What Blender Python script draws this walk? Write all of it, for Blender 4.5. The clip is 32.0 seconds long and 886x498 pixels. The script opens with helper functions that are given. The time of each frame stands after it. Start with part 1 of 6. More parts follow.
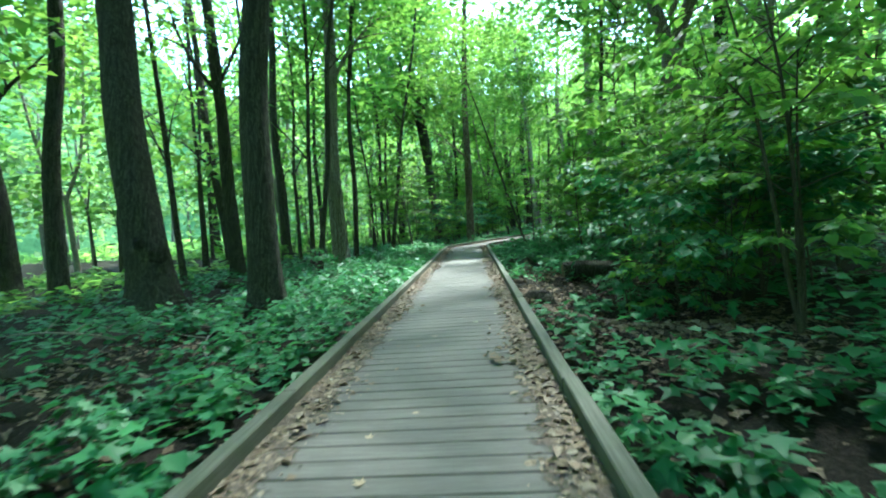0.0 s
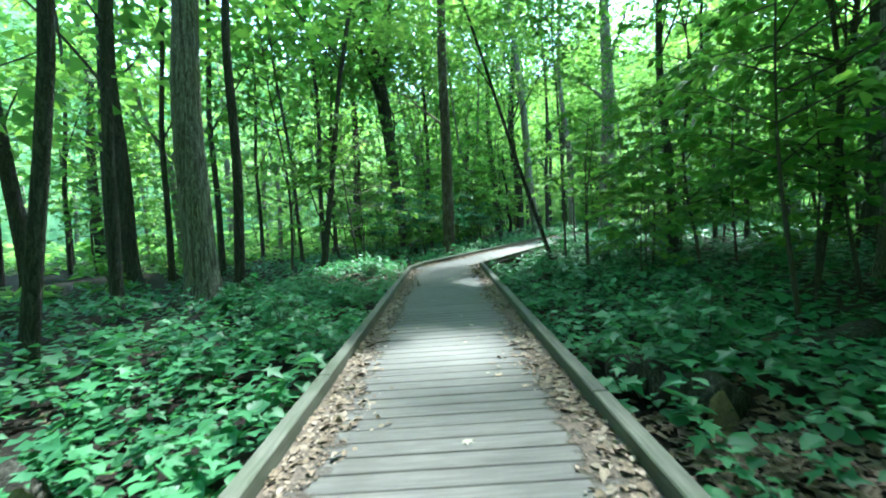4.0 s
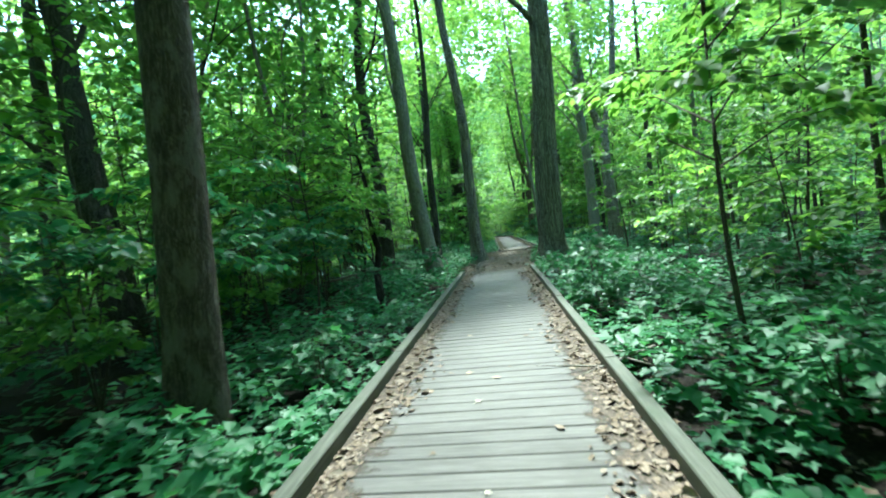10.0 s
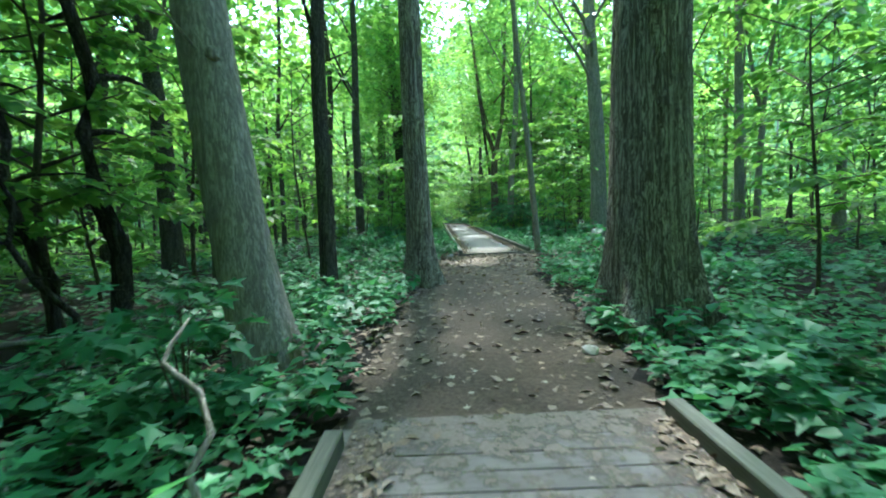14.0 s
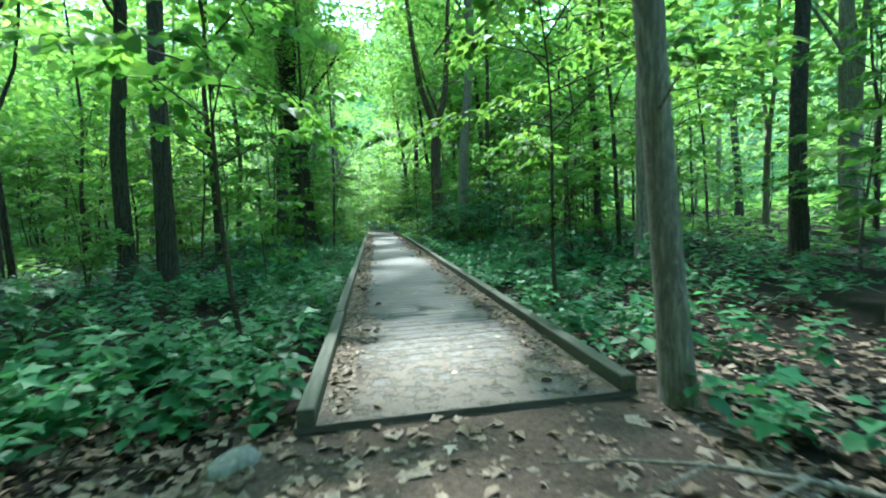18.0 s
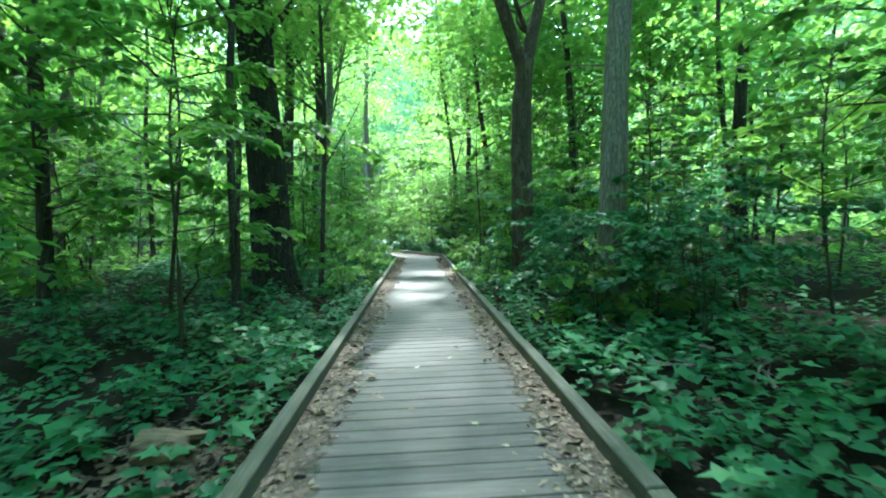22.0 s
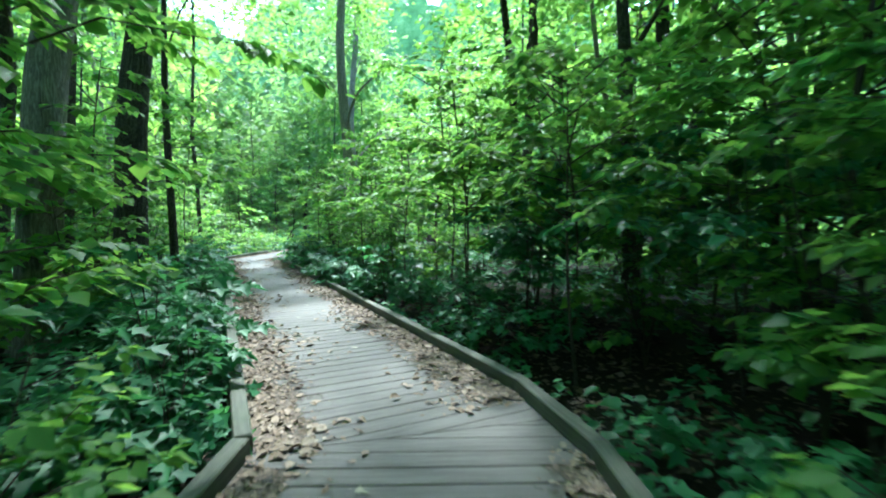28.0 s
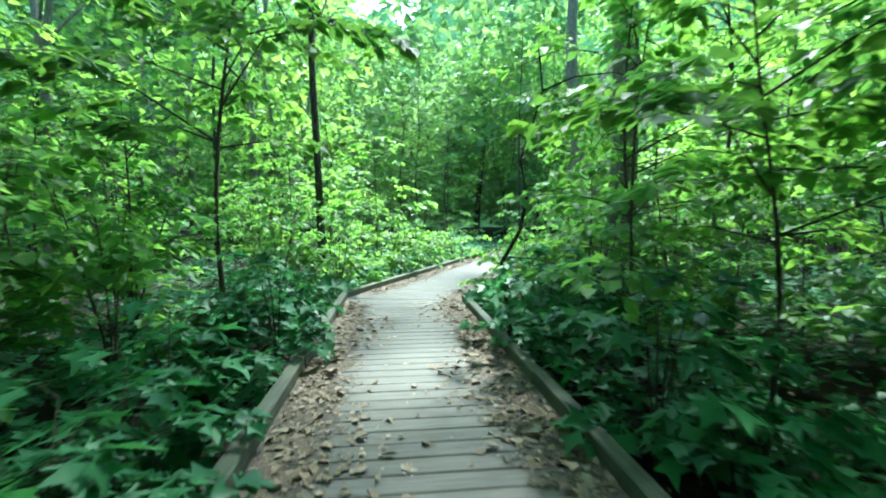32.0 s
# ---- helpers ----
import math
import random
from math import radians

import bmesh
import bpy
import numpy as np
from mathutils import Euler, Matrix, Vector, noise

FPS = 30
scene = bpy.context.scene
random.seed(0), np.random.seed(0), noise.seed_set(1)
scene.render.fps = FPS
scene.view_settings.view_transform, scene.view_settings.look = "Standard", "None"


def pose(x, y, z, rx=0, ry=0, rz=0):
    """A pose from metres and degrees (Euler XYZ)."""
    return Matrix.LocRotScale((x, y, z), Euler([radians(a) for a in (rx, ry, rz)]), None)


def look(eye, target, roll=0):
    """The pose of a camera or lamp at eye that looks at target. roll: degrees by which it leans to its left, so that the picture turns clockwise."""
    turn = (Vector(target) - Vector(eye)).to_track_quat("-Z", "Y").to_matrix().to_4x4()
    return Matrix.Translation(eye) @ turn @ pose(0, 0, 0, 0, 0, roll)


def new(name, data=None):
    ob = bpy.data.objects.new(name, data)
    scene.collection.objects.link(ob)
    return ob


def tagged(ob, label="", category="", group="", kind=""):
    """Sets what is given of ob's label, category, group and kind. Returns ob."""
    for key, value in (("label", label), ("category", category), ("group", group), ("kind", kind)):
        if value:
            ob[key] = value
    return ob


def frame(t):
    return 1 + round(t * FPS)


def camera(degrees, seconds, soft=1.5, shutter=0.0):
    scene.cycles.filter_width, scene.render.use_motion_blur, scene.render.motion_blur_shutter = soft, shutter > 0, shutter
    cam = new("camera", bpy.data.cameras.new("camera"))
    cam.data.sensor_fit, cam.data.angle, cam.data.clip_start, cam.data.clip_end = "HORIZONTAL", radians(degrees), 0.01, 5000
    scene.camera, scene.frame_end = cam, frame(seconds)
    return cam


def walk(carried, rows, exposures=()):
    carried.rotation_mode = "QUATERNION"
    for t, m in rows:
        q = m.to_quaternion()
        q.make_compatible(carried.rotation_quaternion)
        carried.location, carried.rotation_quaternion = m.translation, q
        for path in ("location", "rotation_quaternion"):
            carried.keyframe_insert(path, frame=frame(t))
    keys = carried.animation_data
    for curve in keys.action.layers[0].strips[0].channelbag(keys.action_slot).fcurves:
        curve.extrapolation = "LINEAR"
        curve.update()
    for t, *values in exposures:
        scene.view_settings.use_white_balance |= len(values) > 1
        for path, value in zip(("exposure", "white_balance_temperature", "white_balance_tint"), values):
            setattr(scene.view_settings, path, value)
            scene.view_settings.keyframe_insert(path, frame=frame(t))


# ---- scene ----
# The camera and its walk
cam = camera(89.6, 32.0, soft=1.9, shutter=0.25)
PATH = [
    (0, (0.377, 0.118, 1.12), (0.234, 2.109, 1.008), -4.3),
    (0.5, (0.423, 1.319, 1.169), (0.371, 3.316, 1.092), -4.8),
    (1, (0.406, 2.484, 1.207), (0.382, 4.483, 1.145), -3.9),
    (1.5, (0.321, 3.61, 1.22), (0.327, 5.609, 1.149), -3.7),
    (2, (0.218, 4.715, 1.225), (0.241, 6.713, 1.124), -3.1),
    (2.5, (0.139, 5.821, 1.212), (0.144, 7.817, 1.096), -2.8),
    (3, (0.115, 6.898, 1.187), (0.091, 8.894, 1.068), -2.8),
    (3.5, (0.091, 7.896, 1.174), (0.062, 9.892, 1.052), -3.3),
    (5.5, (-0.091, 11.837, 1.158), (-0.04, 13.834, 1.057), -4.1),
    (6, (-0.105, 13.007, 1.165), (-0.049, 15.004, 1.066), -3.4),
    (6.5, (-0.182, 14.226, 1.17), (-0.193, 16.223, 1.071), -2.9),
    (7, (-0.278, 15.327, 1.156), (-0.324, 17.324, 1.057), -2.4),
    (7.5, (-0.297, 16.388, 1.145), (-0.317, 18.386, 1.052), -3.6),
    (8, (-0.313, 17.477, 1.143), (-0.284, 19.475, 1.053), -4.2),
    (8.5, (-0.209, 18.565, 1.178), (-0.036, 20.555, 1.082), -5.3),
    (9, (0.084, 19.528, 1.183), (0.451, 21.492, 1.104), -7.4),
    (9.5, (0.496, 20.593, 1.173), (1.073, 22.507, 1.107), -8.4),
    (10, (0.926, 21.752, 1.188), (1.627, 23.623, 1.116), -6.6),
    (10.5, (1.402, 22.837, 1.205), (2.134, 24.697, 1.134), -5.5),
    (11, (1.865, 23.902, 1.259), (2.654, 25.738, 1.189), -5.5),
    (11.5, (2.415, 24.965, 1.289), (3.316, 26.749, 1.21), -6.2),
    (12, (3.039, 26.037, 1.306), (4.018, 27.779, 1.21), -5.6),
    (12.5, (3.629, 27.126, 1.3), (4.619, 28.86, 1.184), -4.4),
    (13, (4.112, 28.274, 1.256), (5.038, 30.041, 1.112), -2.8),
    (13.5, (4.607, 29.449, 1.208), (5.508, 31.227, 1.042), -2.9),
    (14, (5.044, 30.503, 1.178), (5.963, 32.271, 1.01), -2.6),
    (14.5, (5.535, 31.524, 1.151), (6.488, 33.274, 0.977), -3.1),
    (15, (6.125, 32.506, 1.115), (7.171, 34.202, 0.943), -4.1),
    (15.5, (6.842, 33.478, 1.093), (8.006, 35.095, 0.92), -3.9),
    (17.5, (9.643, 37.577, 1.081), (10.834, 39.174, 0.907), -2.8),
    (18, (10.317, 38.656, 1.089), (11.474, 40.279, 0.928), -2.6),
    (18.5, (11.055, 39.811, 1.143), (12.202, 41.444, 1.003), -2.9),
    (19, (11.777, 40.998, 1.186), (12.899, 42.651, 1.111), -2.7),
    (19.5, (12.453, 42.102, 1.193), (13.565, 43.763, 1.118), -2.5),
    (20, (13.07, 43.147, 1.193), (14.173, 44.813, 1.112), -2.5),
    (20.5, (13.635, 44.148, 1.204), (14.738, 45.815, 1.123), -2.3),
    (21, (14.139, 45.148, 1.208), (15.206, 46.838, 1.13), -1.9),
    (21.5, (14.621, 46.146, 1.222), (15.636, 47.867, 1.143), -1.4),
    (22, (15.095, 47.123, 1.232), (16.093, 48.853, 1.13), -1.6),
    (22.5, (15.608, 48.1, 1.228), (16.608, 49.828, 1.105), -2.2),
    (23, (16.165, 49.07, 1.22), (17.196, 50.778, 1.084), -2.8),
    (23.5, (16.787, 50.179, 1.233), (17.805, 51.895, 1.093), -2.6),
    (24, (17.392, 51.268, 1.254), (18.454, 52.957, 1.115), -2.5),
    (24.5, (18.008, 52.359, 1.239), (19.038, 54.067, 1.088), -1.7),
    (25, (18.647, 53.483, 1.226), (19.644, 55.21, 1.076), -1.8),
    (25.5, (19.286, 54.651, 1.218), (20.293, 56.372, 1.065), -2.3),
    (27.5, (21.752, 59.565, 1.212), (22.783, 61.276, 1.107), -1.2),
    (28, (22.243, 60.923, 1.189), (23.18, 62.687, 1.087), -0.2),
    (28.5, (22.596, 62.333, 1.208), (23.405, 64.159, 1.108), 0.3),
    (29, (22.811, 63.769, 1.223), (23.512, 65.639, 1.127), 0.6),
    (29.5, (23.024, 65.212, 1.225), (23.616, 67.119, 1.119), 0.8),
    (30, (23.182, 66.568, 1.235), (23.654, 68.508, 1.125), 0.1),
    (30.5, (23.299, 67.933, 1.235), (23.679, 69.893, 1.117), -0.3),
    (31, (23.376, 69.285, 1.193), (23.732, 71.25, 1.084), -1.0),
    (31.5, (23.378, 70.625, 1.211), (23.667, 72.601, 1.095), 0.1),
    (32, (23.376, 71.924, 1.22), (23.648, 73.901, 1.087), -0.1),
]
walk(cam, [(t, look(eye, target, roll)) for t, eye, target, roll in PATH], exposures=[(0, 3.72, 5500, -7), (2, 3.62, 5500, -7), (5.5, 4.05, 5300, -2), (7.5, 3.38, 5450, -9), (9, 3.22, 5450, -12), (10, 3.4, 5500, -9), (11, 3.6, 5450, -3), (12, 3.62, 5350, -1), (13, 3.75, 5450, 0), (14, 3.72, 5500, -1), (15, 3.7, 5650, -1), (17, 3.65, 5500, -3), (19, 3.68, 5450, -3), (20, 3.77, 5450, -3), (21, 3.92, 5400, -1), (23, 4.05, 5450, -2), (25, 4.0, 5550, -2), (28, 3.55, 5300, -1), (29, 3.38, 5400, -5), (30, 3.3, 5450, -9), (32, 3.47, 5500, -9)])

# ---- World, sun ----
SUN_AZ, SUN_EL = 25.0, 58.0          # degrees from +y towards +x, and above the horizon
world = bpy.data.worlds.new("sky")
scene.world = world
world.use_nodes = True
wn = world.node_tree.nodes
sky = wn.new("ShaderNodeTexSky")
sky.sky_type = "NISHITA"
sky.sun_disc = False
sky.sun_elevation = radians(SUN_EL)
sky.sun_rotation = radians(SUN_AZ)
wn["Background"].inputs["Strength"].default_value = 0.15
world.node_tree.links.new(sky.outputs["Color"], wn["Background"].inputs["Color"])
sun = new("sun", bpy.data.lights.new("sun", "SUN"))
sun.data.energy = 2.0
sun.data.angle = radians(3.0)
sun.data.color = (1.0, 0.95, 0.86)
sun.matrix_world = look((math.sin(radians(SUN_AZ)) * 60, math.cos(radians(SUN_AZ)) * 60, 60 * math.tan(radians(SUN_EL))), (0, 0, 0))


# ---- Materials ----
def material(name):
    m = bpy.data.materials.new(name)
    m.use_nodes = True
    nt = m.node_tree
    nt.nodes.clear()
    out = nt.nodes.new("ShaderNodeOutputMaterial")
    return m, nt, out


def node(nt, kind, **values):
    n = nt.nodes.new(kind)
    for k, v in values.items():
        n.inputs[k.replace("_", " ")].default_value = v
    return n


def ramp(nt, fac, *stops):
    r = nt.nodes.new("ShaderNodeValToRGB")
    e = r.color_ramp.elements
    while len(e) < len(stops):
        e.new(0.5)
    for el, (p, c) in zip(e, stops):
        el.position, el.color = p, (*c, 1)
    nt.links.new(fac, r.inputs[0])
    return r.outputs[0]


def coords(nt, scale, what="Object"):
    tc = nt.nodes.new("ShaderNodeTexCoord")
    mp = nt.nodes.new("ShaderNodeMapping")
    mp.inputs["Scale"].default_value = scale
    nt.links.new(tc.outputs[what], mp.inputs["Vector"])
    return mp.outputs[0]


def noise_tex(nt, vec, scale, detail=4.0, rough=0.6):
    n = node(nt, "ShaderNodeTexNoise", Scale=scale, Detail=detail, Roughness=rough)
    nt.links.new(vec, n.inputs["Vector"])
    return n.outputs["Fac"]


def mixed(nt, fac, a, b, mode="MIX"):
    m = nt.nodes.new("ShaderNodeMix")
    m.data_type, m.blend_type = "RGBA", mode
    for sock, val in ((m.inputs[0], fac), (m.inputs[6], a), (m.inputs[7], b)):
        if isinstance(val, (int, float)):
            sock.default_value = val
        elif isinstance(val, tuple):
            sock.default_value = (*val, 1)
        else:
            nt.links.new(val, sock)
    return m.outputs[2]


def bump(nt, height, strength, distance):
    b = node(nt, "ShaderNodeBump", Strength=strength, Distance=distance)
    nt.links.new(height, b.inputs["Height"])
    return b.outputs[0]


def principled(nt, out, color, rough, normal=None, spec=0.4):
    p = node(nt, "ShaderNodeBsdfPrincipled", Roughness=rough)
    p.inputs["Specular IOR Level"].default_value = spec
    nt.links.new(color, p.inputs["Base Color"])
    if normal:
        nt.links.new(normal, p.inputs["Normal"])
    if out:
        nt.links.new(p.outputs[0], out.inputs[0])
    return p


def leaf_material(name, dark, light, glow, share, rough=0.42, spec=0.45):
    """Green leaves: a waxy upper side, and light that comes through the blade."""
    m, nt, out = material(name)
    geo = nt.nodes.new("ShaderNodeNewGeometry")
    info = nt.nodes.new("ShaderNodeObjectInfo")
    col = ramp(nt, geo.outputs["Random Per Island"], (0.0, dark), (0.55, tuple((a + b) / 2 for a, b in zip(dark, light))), (1.0, light))
    vec = coords(nt, (1, 1, 1), "Object")
    patch = noise_tex(nt, vec, 0.9, 2)
    col = mixed(nt, 0.5, col, ramp(nt, patch, (0.3, dark), (0.7, light)))
    hue = nt.nodes.new("ShaderNodeHueSaturation")
    mr = node(nt, "ShaderNodeMapRange")
    mr.inputs["To Min"].default_value, mr.inputs["To Max"].default_value = 0.82, 1.18
    nt.links.new(info.outputs["Random"], mr.inputs["Value"])
    nt.links.new(mr.outputs[0], hue.inputs["Value"])
    nt.links.new(col, hue.inputs["Color"])
    col = hue.outputs[0]
    p = principled(nt, None, col, rough, spec=spec)
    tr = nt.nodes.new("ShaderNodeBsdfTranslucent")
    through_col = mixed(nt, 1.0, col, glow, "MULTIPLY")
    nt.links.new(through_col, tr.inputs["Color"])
    mix = nt.nodes.new("ShaderNodeMixShader")
    mix.inputs[0].default_value = share
    nt.links.new(p.outputs[0], mix.inputs[1])
    nt.links.new(tr.outputs[0], mix.inputs[2])
    nt.links.new(mix.outputs[0], out.inputs[0])
    return m


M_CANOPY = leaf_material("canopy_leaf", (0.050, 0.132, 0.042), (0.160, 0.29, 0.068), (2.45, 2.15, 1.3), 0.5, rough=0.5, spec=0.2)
# Paler, duller leaf for the far woods: haze is put into its colour.
M_HAZE_LEAF = leaf_material("haze_leaf", (0.078, 0.145, 0.058), (0.165, 0.265, 0.105), (1.85, 1.8, 1.25), 0.55, rough=0.55, spec=0.2)
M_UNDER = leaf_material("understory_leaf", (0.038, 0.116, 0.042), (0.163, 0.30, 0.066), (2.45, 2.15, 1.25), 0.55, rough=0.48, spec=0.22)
# Lighter copy of the understory leaf, with sunlit distance in its colour.
M_LIT_FAR = leaf_material("lit_far_understory_leaf", (0.058, 0.145, 0.05), (0.175, 0.31, 0.088), (2.2, 2.05, 1.2), 0.55, rough=0.5, spec=0.16)
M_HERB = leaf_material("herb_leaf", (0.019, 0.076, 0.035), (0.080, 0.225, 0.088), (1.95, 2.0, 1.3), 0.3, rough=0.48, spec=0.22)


def bark_material(name, dark, light, scale, depth, moss=0.15, smooth=0.4, peel=0.0, run=0.11, crest=0.85):
    m, nt, out = material(name)
    vec = coords(nt, (1, 1, run))
    vor = node(nt, "ShaderNodeTexVoronoi", Scale=scale)
    vor.feature = "DISTANCE_TO_EDGE"
    wob = noise_tex(nt, vec, scale * 0.7, 3)
    add = nt.nodes.new("ShaderNodeVectorMath")
    add.operation = "ADD"
    nt.links.new(vec, add.inputs[0])
    nt.links.new(wob, add.inputs[1])
    nt.links.new(add.outputs[0], vor.inputs["Vector"])
    fine = noise_tex(nt, coords(nt, (1, 1, 0.35)), scale * 3, 6, 0.7)
    ridge = ramp(nt, vor.outputs["Distance"], (0.0, (0, 0, 0)), (0.25, (1, 1, 1)))
    h = mixed(nt, smooth, ridge, fine)
    col = ramp(nt, h, (0.1, tuple(0.45 * v for v in dark)), (0.45, dark), (crest, light))
    big = noise_tex(nt, coords(nt, (1, 1, 0.5)), 1.4, 4)
    col = mixed(nt, ramp(nt, big, (0.52, (0, 0, 0)), (0.75, (moss, moss, moss))), col, (0.09, 0.12, 0.05))
    if peel:
        flake = noise_tex(nt, coords(nt, (1, 1, 0.45)), 5.5, 6, 0.65)
        col = mixed(nt, ramp(nt, flake, (0.50, (0, 0, 0)), (0.58, (peel, peel, peel))), col, (0.20, 0.175, 0.135))
    principled(nt, out, col, 0.9, bump(nt, h, 0.9, depth), spec=0.15)
    return m


M_BARK = bark_material("bark", (0.045, 0.042, 0.035), (0.125, 0.116, 0.098), 18, 0.03)
M_BARK_PALE = bark_material("pale_bark", (0.135, 0.124, 0.104), (0.36, 0.335, 0.29), 11, 0.012, 0.14, 0.78)
M_BARK_DARK = bark_material("black_bark", (0.028, 0.026, 0.022), (0.075, 0.07, 0.06), 14, 0.04, 0.1)
M_BARK_OAK = bark_material("oak_bark", (0.125, 0.108, 0.088), (0.42, 0.385, 0.325), 17, 0.05, 0.22, 0.42, 0.0, 0.055, 0.72)
M_BARK_BROWN = bark_material("brown_bark", (0.072, 0.055, 0.040), (0.19, 0.155, 0.118), 20, 0.03, 0.15, 0.5, 0.55)
M_TWIG = bark_material("twig_bark", (0.055, 0.05, 0.038), (0.12, 0.105, 0.08), 30, 0.004, 0.05)


def timber_material(name, dark, light, green, axis):
    """Weathered timber whose grain runs along axis."""
    m, nt, out = material(name)
    stretch = [22, 22, 22]
    stretch[axis] = 1.2
    info = nt.nodes.new("ShaderNodeObjectInfo")
    tc = nt.nodes.new("ShaderNodeTexCoord")
    off = nt.nodes.new("ShaderNodeVectorMath")
    off.operation = "MULTIPLY_ADD"
    off.inputs[1].default_value = stretch
    nt.links.new(tc.outputs["Object"], off.inputs[0])
    sc = nt.nodes.new("ShaderNodeVectorMath")
    sc.operation = "SCALE"
    sc.inputs[0].default_value = (37, 51, 17)
    nt.links.new(info.outputs["Random"], sc.inputs["Scale"])
    nt.links.new(sc.outputs[0], off.inputs[2])
    grain = noise_tex(nt, off.outputs[0], 2.2, 7, 0.65)
    blot = noise_tex(nt, coords(nt, (1, 1, 1), "Object"), 3.5, 4)
    col = ramp(nt, grain, (0.28, dark), (0.72, light))
    col = mixed(nt, ramp(nt, blot, (0.45, (0, 0, 0)), (0.75, (0.6, 0.6, 0.6))), col, green)
    tone = node(nt, "ShaderNodeMapRange")
    tone.inputs["To Min"].default_value, tone.inputs["To Max"].default_value = 0.92, 1.05
    nt.links.new(info.outputs["Random"], tone.inputs["Value"])
    hue = nt.nodes.new("ShaderNodeHueSaturation")
    nt.links.new(tone.outputs[0], hue.inputs["Value"])
    nt.links.new(col, hue.inputs["Color"])
    principled(nt, out, hue.outputs[0], 0.72, bump(nt, grain, 0.5, 0.004), spec=0.3)
    return m


M_PLANK = timber_material("weathered_plank", (0.052, 0.048, 0.044), (0.134, 0.125, 0.115), (0.070, 0.064, 0.055), 0)
M_KERB = timber_material("kerb_timber", (0.043, 0.046, 0.033), (0.105, 0.108, 0.082), (0.042, 0.06, 0.03), 1)
M_BEAM = timber_material("dark_beam", (0.05, 0.045, 0.035), (0.11, 0.10, 0.08), (0.05, 0.06, 0.035), 1)


def litter_material(name, *stops):
    m, nt, out = material(name)
    geo = nt.nodes.new("ShaderNodeNewGeometry")
    col = ramp(nt, geo.outputs["Random Per Island"], *stops)
    vec = coords(nt, (1, 1, 1))
    col = mixed(nt, 0.35, col, ramp(nt, noise_tex(nt, vec, 60, 3), (0.3, (0.05, 0.035, 0.02)), (0.7, (0.4, 0.3, 0.2))))
    principled(nt, out, col, 0.8, spec=0.2)
    return m


M_LITTER = litter_material("dry_leaf", (0.0, (0.055, 0.04, 0.03)), (0.35, (0.14, 0.104, 0.08)), (0.7, (0.20, 0.16, 0.13)), (1.0, (0.25, 0.212, 0.178)))


# Darker copy of the dry leaf colours; forest floor shade is painted in.
M_SHADE_LITTER = litter_material("shade_leaf", (0.0, (0.022, 0.016, 0.012)), (0.5, (0.065, 0.048, 0.036)), (1.0, (0.16, 0.125, 0.095)))


def soil_material(name, dark, mid, light, pebbly=0.4):
    m, nt, out = material(name)
    vec = coords(nt, (1, 1, 1))
    a = noise_tex(nt, vec, 1.1, 5)
    b = noise_tex(nt, vec, 26, 6, 0.7)
    v = node(nt, "ShaderNodeTexVoronoi", Scale=34)
    nt.links.new(vec, v.inputs["Vector"])
    col = ramp(nt, b, (0.3, dark), (0.55, mid), (0.8, light))
    col = mixed(nt, pebbly, col, ramp(nt, v.outputs["Distance"], (0.1, light), (0.6, dark)))
    col = mixed(nt, ramp(nt, a, (0.4, (0, 0, 0)), (0.7, (0.6, 0.6, 0.6))), col, dark)
    principled(nt, out, col, 0.95, bump(nt, b, 0.9, 0.03), spec=0.15)
    return m


# Soil albedo is lowered to deepen the shade under the herbs.
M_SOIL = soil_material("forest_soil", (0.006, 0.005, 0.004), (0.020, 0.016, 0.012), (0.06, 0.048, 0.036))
M_TRAIL = soil_material("trodden_earth", (0.050, 0.037, 0.028), (0.098, 0.075, 0.058), (0.165, 0.129, 0.102), 0.06)


def film_material(name, dark, light, axis, hold):
    """A film of trodden earth and crumbled leaves that thins out raggedly along axis."""
    m, nt, out = material(name)
    vec = coords(nt, (1, 1, 1))
    fine = noise_tex(nt, vec, 45, 6, 0.75)
    col = ramp(nt, fine, (0.3, dark), (0.75, light))
    p = principled(nt, None, col, 0.95, bump(nt, fine, 0.8, 0.01), spec=0.15)
    sep = nt.nodes.new("ShaderNodeSeparateXYZ")
    nt.links.new(coords(nt, (1, 1, 1), "Generated"), sep.inputs[0])
    blotch = noise_tex(nt, vec, 7, 7, 0.7)
    a = nt.nodes.new("ShaderNodeMath")
    a.operation = "MULTIPLY_ADD"
    a.inputs[1].default_value, a.inputs[2].default_value = 1.9, hold - 0.95
    nt.links.new(blotch, a.inputs[0])
    b = nt.nodes.new("ShaderNodeMath")
    b.operation = "SUBTRACT"
    nt.links.new(a.outputs[0], b.inputs[0])
    nt.links.new(sep.outputs[axis], b.inputs[1])
    cover = ramp(nt, b.outputs[0], (0.0, (0, 0, 0)), (0.25, (1, 1, 1)))
    mix = nt.nodes.new("ShaderNodeMixShader")
    clear = nt.nodes.new("ShaderNodeBsdfTransparent")
    nt.links.new(cover, mix.inputs[0])
    nt.links.new(clear.outputs[0], mix.inputs[1])
    nt.links.new(p.outputs[0], mix.inputs[2])
    nt.links.new(mix.outputs[0], out.inputs[0])
    return m


M_DUST = film_material("trodden_dust", (0.085, 0.074, 0.062), (0.185, 0.160, 0.135), 1, 0.3)
M_DEBRIS = film_material("crumbled_leaves", (0.040, 0.031, 0.024), (0.19, 0.152, 0.125), 0, 0.62)
M_STONE = soil_material("grey_stone", (0.2, 0.2, 0.18), (0.32, 0.31, 0.28), (0.45, 0.44, 0.4))


